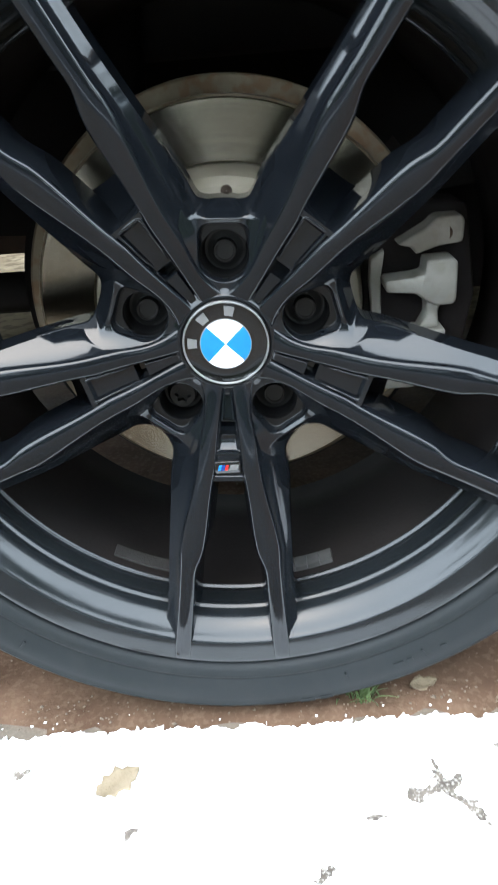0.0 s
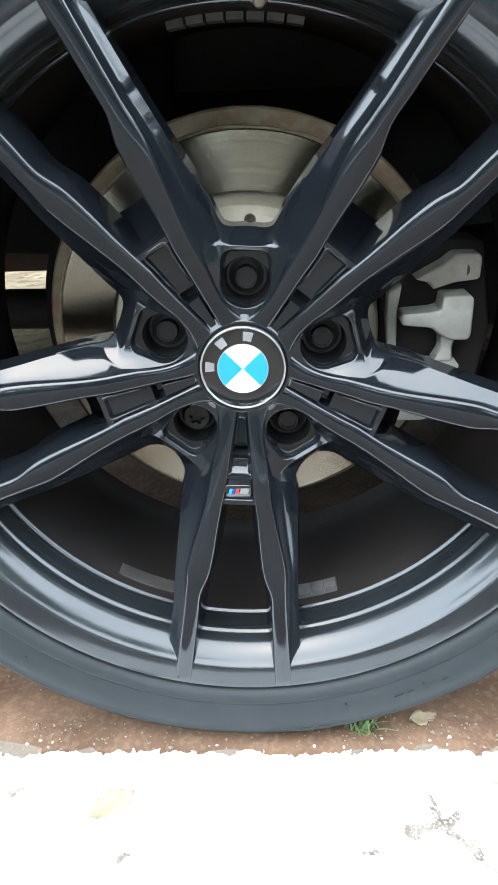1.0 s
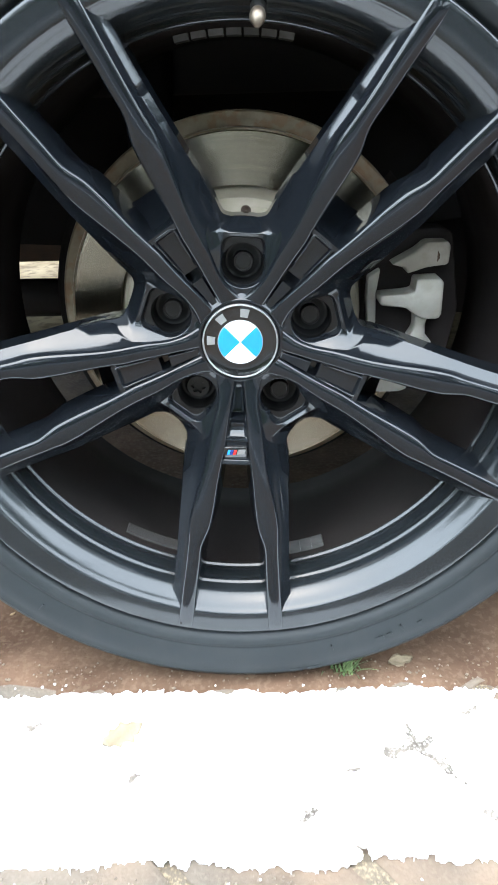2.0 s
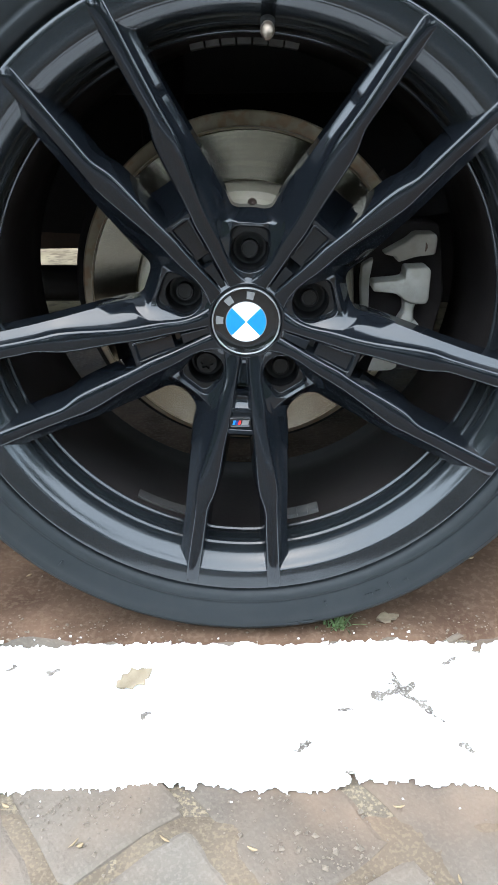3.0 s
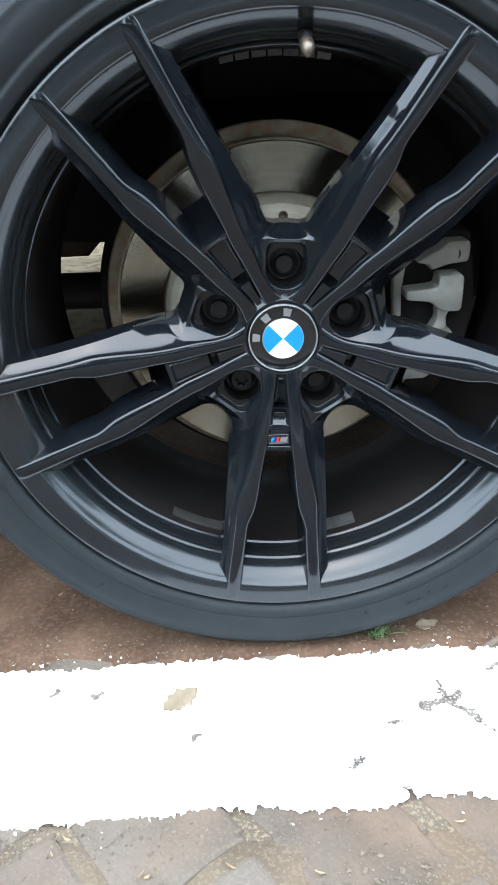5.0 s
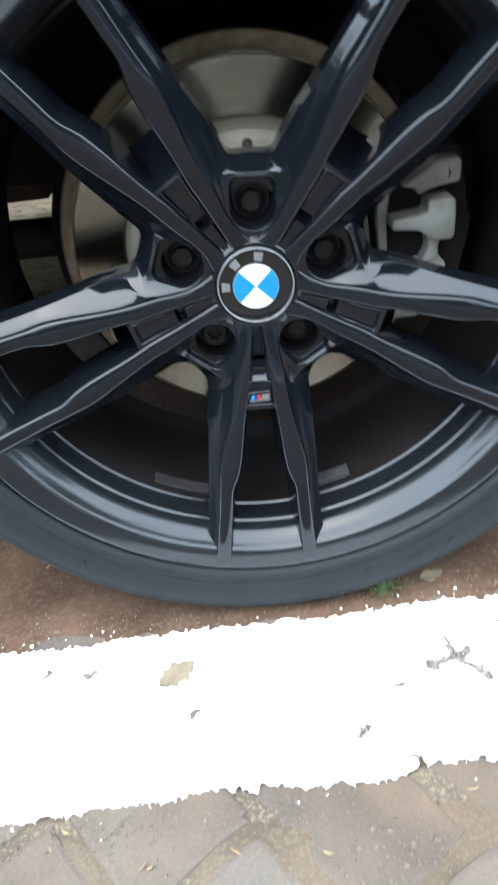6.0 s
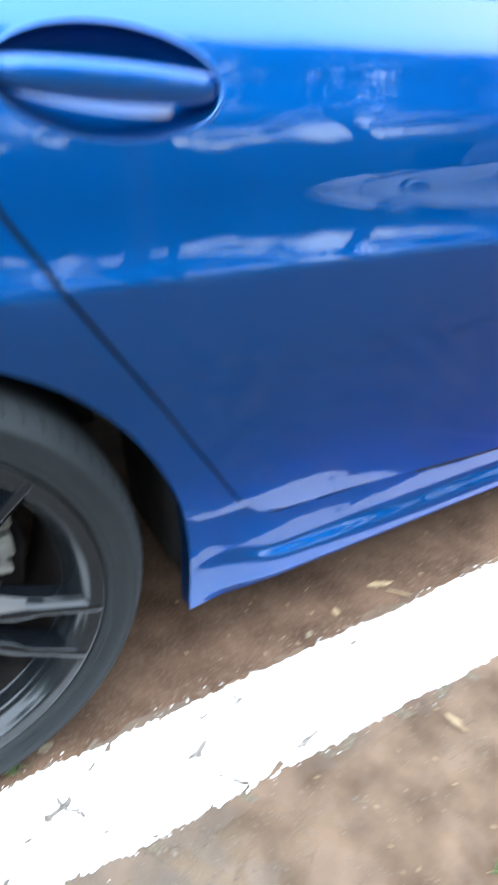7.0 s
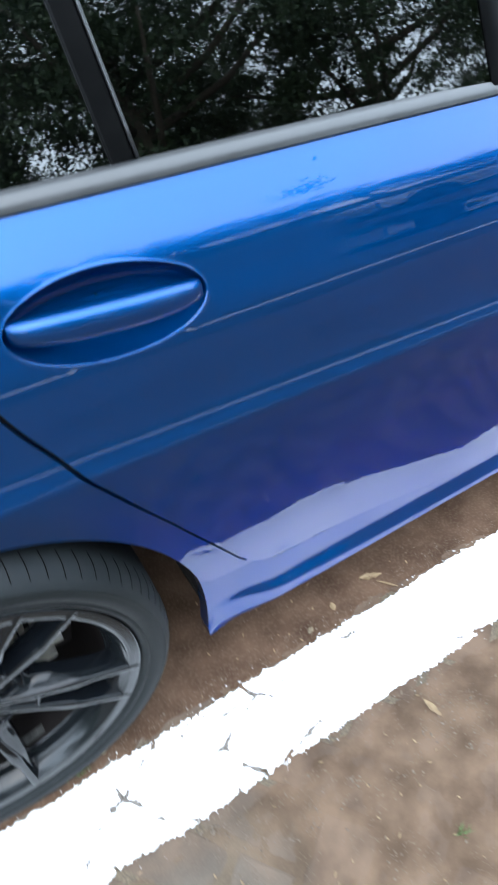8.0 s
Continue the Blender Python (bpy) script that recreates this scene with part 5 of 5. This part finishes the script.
def build_hedge():
    """A dense unseen belt of bushes and young trees, added to block the low sky."""
    rnd = random.Random(31)
    hedge = tagged(holder("hedge", None, (0, -30, 0)), "dense dark green belt of bushes, unseen, added to block the low sky", "hedge", group="belts of bushes")
    core = grid(lambda x, v: (x, 1.6 * math.cos(v * math.pi) + 0.9 * noise.noise((x * 0.5, v * 3, 2)), 0.93 * thicket_top(x) * math.sin(v * math.pi) ** 0.6), steps(-60, 70, 330), steps(0, 1, 18))
    part("shrub_mass", core, LEAVES, hedge)
    verts, faces = [], []
    for _ in range(90000):
        x, v = rnd.uniform(-60, 70), rnd.uniform(0.05, 0.75)
        p = Vector((x, 1.8 * math.cos(v * math.pi) + rnd.gauss(0, 0.3), thicket_top(x) * math.sin(v * math.pi) ** 0.6 + rnd.gauss(0, 0.4)))
        d = Vector((rnd.gauss(0, 1), rnd.gauss(0, 1), rnd.gauss(0, 0.7))).normalized()
        w = d.orthogonal().normalized()
        ln = rnd.uniform(0.14, 0.34)
        i = len(verts)
        verts += [p + w * ln * 0.25, p - w * ln * 0.25, p + d * ln]
        faces.append((i, i + 1, i + 2))
    me = bpy.data.meshes.new("foliage")
    me.from_pydata(verts, [], faces)
    me.materials.append(LEAVES)
    new("foliage", me).parent = hedge
    return hedge


HEDGE = build_hedge()
# unseen copies at both ends keep bright horizon out of the spokes' reflections
for x, turn in ((38, 90), (-28, -90)):
    copy_thing(HEDGE, pose(x, 0, 0, 0, 0, turn)).scale = (1, 1, 1.5)


# ---- litter on the ground ----
def leaf_mesh(ln, wd, curl, seed, ragged=0.26):
    rnd = random.Random(seed)
    us, vs = steps(0, 1, 11), steps(-1, 1, 7)
    shape = [math.sin(math.pi * min(1, u * 1.03)) ** 0.7 * (1 + rnd.uniform(-ragged, ragged)) for u in us]
    bm = bmesh.new()
    rows = []
    for i, u in enumerate(us):
        w = max(0.04, shape[i]) * wd / 2
        rows.append([bm.verts.new(((u - 0.5) * ln, v * w, curl * (v * v * 0.5 + (u - 0.4) ** 2) + 0.0008 + curl * 0.15 * math.sin(9 * u + 4 * v))) for v in vs])
    for a, b in zip(rows, rows[1:]):
        for j in range(6):
            bm.faces.new((a[j], a[j + 1], b[j + 1], b[j]))
    ex = bmesh.ops.extrude_face_region(bm, geom=list(bm.faces))
    for g in ex["geom"]:
        if isinstance(g, bmesh.types.BMVert):
            g.co.z += 0.0006
    bmesh.ops.recalc_face_normals(bm, faces=bm.faces)
    return bm


def leaf(x, y, turn, ln, wd, curl, seed, material, label):
    ob = link("fallen_leaf", leaf_mesh(ln, wd, curl, seed, 0.30 if ln / wd < 1.7 else 0.26), material)
    ob.matrix_basis = pose(x, y, 0.0028, 0, 0, turn)
    return tagged(ob, label, "leaf", group="fallen leaves")


leaf(-0.108, -0.064, 35, 0.037, 0.023, 0.004, 8, PALE_LEAF, "pale bleached dry leaf lying on the white line")
leaf(0.700, -0.244, 100, 0.042, 0.012, 0.006, 2, DRY_LEAF, "narrow tan dry leaf on the paving")
leaf(0.78, 0.045, -20, 0.05, 0.016, 0.008, 3, DRY_LEAF, "curled tan dry leaf on the soil")
leaf(0.80, 0.012, -50, 0.045, 0.005, 0.004, 4, DRY_LEAF, "thin dry leaf stalk on the soil")
leaf(0.142, 0.019, 10, 0.024, 0.014, 0.005, 5, PALE_LEAF, "small pale leaf scrap beside the grass")
leaf(0.60, 0.01, 30, 0.016, 0.011, 0.004, 6, PALE_LEAF, "small pale leaf scrap on the soil")
leaf(0.67, 0.03, 80, 0.02, 0.014, 0.004, 7, DRY_LEAF, "small tan leaf scrap on the soil")


def grass_tuft(x, y, blades, seed):
    rnd = random.Random(seed)
    bm = bmesh.new()
    for _ in range(blades):
        a, ln = rnd.uniform(0, 6.28), rnd.uniform(0.012, 0.034)
        lean = rnd.uniform(0.3, 0.95)
        w = rnd.uniform(0.0009, 0.0018)
        bx, by = rnd.gauss(0, 0.006), rnd.gauss(0, 0.004)
        d, s = Vector((math.cos(a), math.sin(a), 0)), Vector((-math.sin(a), math.cos(a), 0))
        prev = None
        for k in range(5):
            t = k / 4
            p = Vector((bx, by, 0)) + d * ln * lean * t ** 1.5 + Vector((0, 0, ln * (t - 0.35 * lean * t * t)))
            ww = w * (1 - t) + 0.0001
            row = [bm.verts.new(p + s * ww), bm.verts.new(p + Vector((0, 0, 0.0003))), bm.verts.new(p - s * ww)]
            if prev:
                bm.faces.new((prev[0], prev[1], row[1], row[0]))
                bm.faces.new((prev[1], prev[2], row[2], row[1]))
            prev = row
    ob = link("grass_tuft", bm, GRASS)
    ob.location = (x, y, 0.0)
    return tagged(ob, "small tuft of green grass beside the tyre", "grass", kind="stuff")


grass_tuft(0.090, 0.010, 46, 3)
grass_tuft(0.60, -0.43, 14, 4)


def stones(name, material, label, count, seed, place, small, large):
    """Many small angular stones, each an uneven octahedron."""
    rnd = random.Random(seed)
    verts, faces = [], []
    for _ in range(count):
        x, y, z = place(rnd)
        if LINE_OUT - 0.002 < y < LINE_IN - 0.002 and rnd.random() < 0.97:
            continue
        r = rnd.uniform(small, large) * (1.8 if rnd.random() < 0.06 else 1)
        a = rnd.uniform(0, 6.28)
        i = len(verts)
        for k in range(4):
            q = a + k * 1.571 + rnd.uniform(-0.3, 0.3)
            w = r * rnd.uniform(0.7, 1.35)
            verts.append((x + w * math.cos(q), y + w * math.sin(q), z + r * rnd.uniform(-0.2, 0.3)))
        verts += [(x + r * 0.3 * rnd.uniform(-1, 1), y, z + r * 0.8), (x, y, z - r * 0.6)]
        for k in range(4):
            faces += [(i + k, i + (k + 1) % 4, i + 4), (i + (k + 1) % 4, i + k, i + 5)]
    me = bpy.data.meshes.new(name)
    me.from_pydata(verts, [], faces)
    me.materials.append(material)
    return tagged(new(name, me), label, "grit", kind="stuff")


def beside_line(rnd):
    return rnd.uniform(-0.55, 1.6), (rnd.gauss(0.010, 0.013) if rnd.random() < 0.75 else rnd.uniform(0.0, 0.4)), 0.0030


def over_paving(rnd):
    """Gathered by patches and in the joints."""
    for _ in range(20):
        x, y = rnd.uniform(-0.6, 1.6), -0.180 - abs(rnd.gauss(0, 0.24))
        if noise.noise((x * 9, y * 9, 2.0)) + 0.6 * noise.noise((x * 24, y * 24, 4.0)) > rnd.uniform(-0.1, 0.5):
            break
    return x, y, -0.0005


stones("grit", PEBBLE, "pale grit scattered along the painted line", 1500, 9, beside_line, 0.0005, 0.0014)
stones("grit", PEBBLE, "brown and pale grit gathered in patches on the paving", 6000, 10, over_paving, 0.0005, 0.0015)
stones("gravel", PEBBLE, "small brown and pale stones loose on the paving", 420, 17, over_paving, 0.0014, 0.0032)


def chips(rnd):
    side = rnd.random() < 0.6
    return rnd.uniform(-0.55, 1.7), (LINE_IN + abs(rnd.gauss(0.001, 0.006)) if side else LINE_OUT - 0.002 - abs(rnd.gauss(0, 0.008))), 0.0020


stones("paint_chips", LINE_PAINT, "white chips broken off the painted line", 130, 12, chips, 0.0005, 0.0015)


def debris():
    """Dry flakes of leaf and straw."""
    rnd = random.Random(14)
    bm = bmesh.new()
    for _ in range(170):
        x = rnd.uniform(-0.3, 1.5)
        y = rnd.uniform(0.0, 0.25) if rnd.random() < 0.3 else -0.19 - abs(rnd.gauss(0, 0.2))
        ln, wd = rnd.uniform(0.003, 0.010), rnd.uniform(0.0007, 0.0022)
        a, lift = rnd.uniform(0, 6.28), rnd.uniform(0.0002, 0.0012)
        d, n = Vector((math.cos(a), math.sin(a), 0)), Vector((-math.sin(a), math.cos(a), 0))
        rows = []
        for t, w, h in ((-0.5, 0.2, lift), (-0.15, 1.0, 0.0), (0.25, 0.8, 0.3 * lift), (0.5, 0.15, lift)):
            c = Vector((x, y, 0.0038 if y > -0.1 else 0.0012)) + d * ln * t + Vector((0, 0, h))
            rows.append([c + n * wd * w, c + Vector((0, 0, 0.0006)), c - n * wd * w, c - Vector((0, 0, 0.0004))])
        vs = [[bm.verts.new(p) for p in r] for r in rows]
        for p, q in zip(vs, vs[1:]):
            for k in range(4):
                bm.faces.new((p[k], p[(k + 1) % 4], q[(k + 1) % 4], q[k]))
    return tagged(link("leaf_flakes", bm, DRY_LEAF), "dry tan flakes of leaf and straw on the ground", "litter", kind="stuff")


debris()


# ---- paving blocks, laid herringbone across the line ----
MODULE, JOINT, LAY = 0.1125, 0.010, radians(36.5)


def paver_mesh(seed):
    rnd = random.Random(seed)
    ln, wd = MODULE * 2 - JOINT, MODULE - JOINT
    out = rounded([(-ln / 2, -wd / 2), (ln / 2, -wd / 2), (ln / 2, wd / 2), (-ln / 2, wd / 2)], 0.006, 2)
    fine = []
    for (x0, y0), (x1, y1) in zip(out, out[1:] + out[:1]):
        n = max(1, int(math.hypot(x1 - x0, y1 - y0) / 0.03))
        fine += [(x0 + (x1 - x0) * k / n, y0 + (y1 - y0) * k / n) for k in range(n)]
    out = [(x + rnd.uniform(-0.0032, 0.0022) * (1 if x > 0 else -1), y + rnd.uniform(-0.0032, 0.0022) * (1 if y > 0 else -1)) for x, y in fine]
    rings = []
    for z, inset in ((-0.030, 0), (-0.006, 0), (-0.0012, 0.0022), (0.0, 0.006)):
        rings.append([(x - math.copysign(min(inset, abs(x)), x), y - math.copysign(min(inset, abs(y)), y), z) for x, y in out])
    bm = loft(rings)
    me = bpy.data.meshes.new("paver")
    bm.to_mesh(me)
    bm.free()
    me.materials.append(PAVER)
    return me


def lay_pavers():
    meshes = [paver_mesh(s) for s in range(9)]
    e1, e2 = Vector((math.cos(LAY), math.sin(LAY))), Vector((-math.sin(LAY), math.cos(LAY)))
    o1, o2 = -0.04, -0.247
    rest = []
    rnd = random.Random(5)
    for a in range(-70, 70):
        for b in range(-70, 70):
            k = (a + b + 3) % 4
            if k == 0:
                c1, c2, turn = a + 1.0, b + 0.5, 0
            elif k == 2:
                c1, c2, turn = a + 0.5, b + 1.0, 90
            else:
                continue
            p = e1 * (o1 + c1 * MODULE) + e2 * (o2 + c2 * MODULE)
            if not (-3.0 < p.x < 4.0 and -3.5 < p.y < 0.16):
                continue
            m = pose(p.x, p.y, -0.0012 + rnd.uniform(-0.0012, 0.0006), rnd.uniform(-0.35, 0.35), rnd.uniform(-0.35, 0.35), math.degrees(LAY) + turn + rnd.uniform(-1.6, 1.6))
            mesh = rnd.choice(meshes)
            if -0.75 < p.x < 1.55 and p.y > -1.15:
                ob = new("paver", mesh)
                ob.matrix_basis = m
                ob.parent = GROUND
            else:
                rest.append((mesh, m))
    verts, faces = [], []
    for mesh, m in rest:
        i = len(verts)
        verts += [m @ v.co for v in mesh.vertices]
        faces += [[i + k for k in f.vertices] for f in mesh.polygons]
    me = bpy.data.meshes.new("outer_pavers")
    me.from_pydata(verts, [], faces)
    me.materials.append(PAVER)
    ob = new("outer_pavers", me)
    ob.parent = GROUND
    tagged(ob, "worn concrete paving blocks farther off", kind="stuff")


lay_pavers()
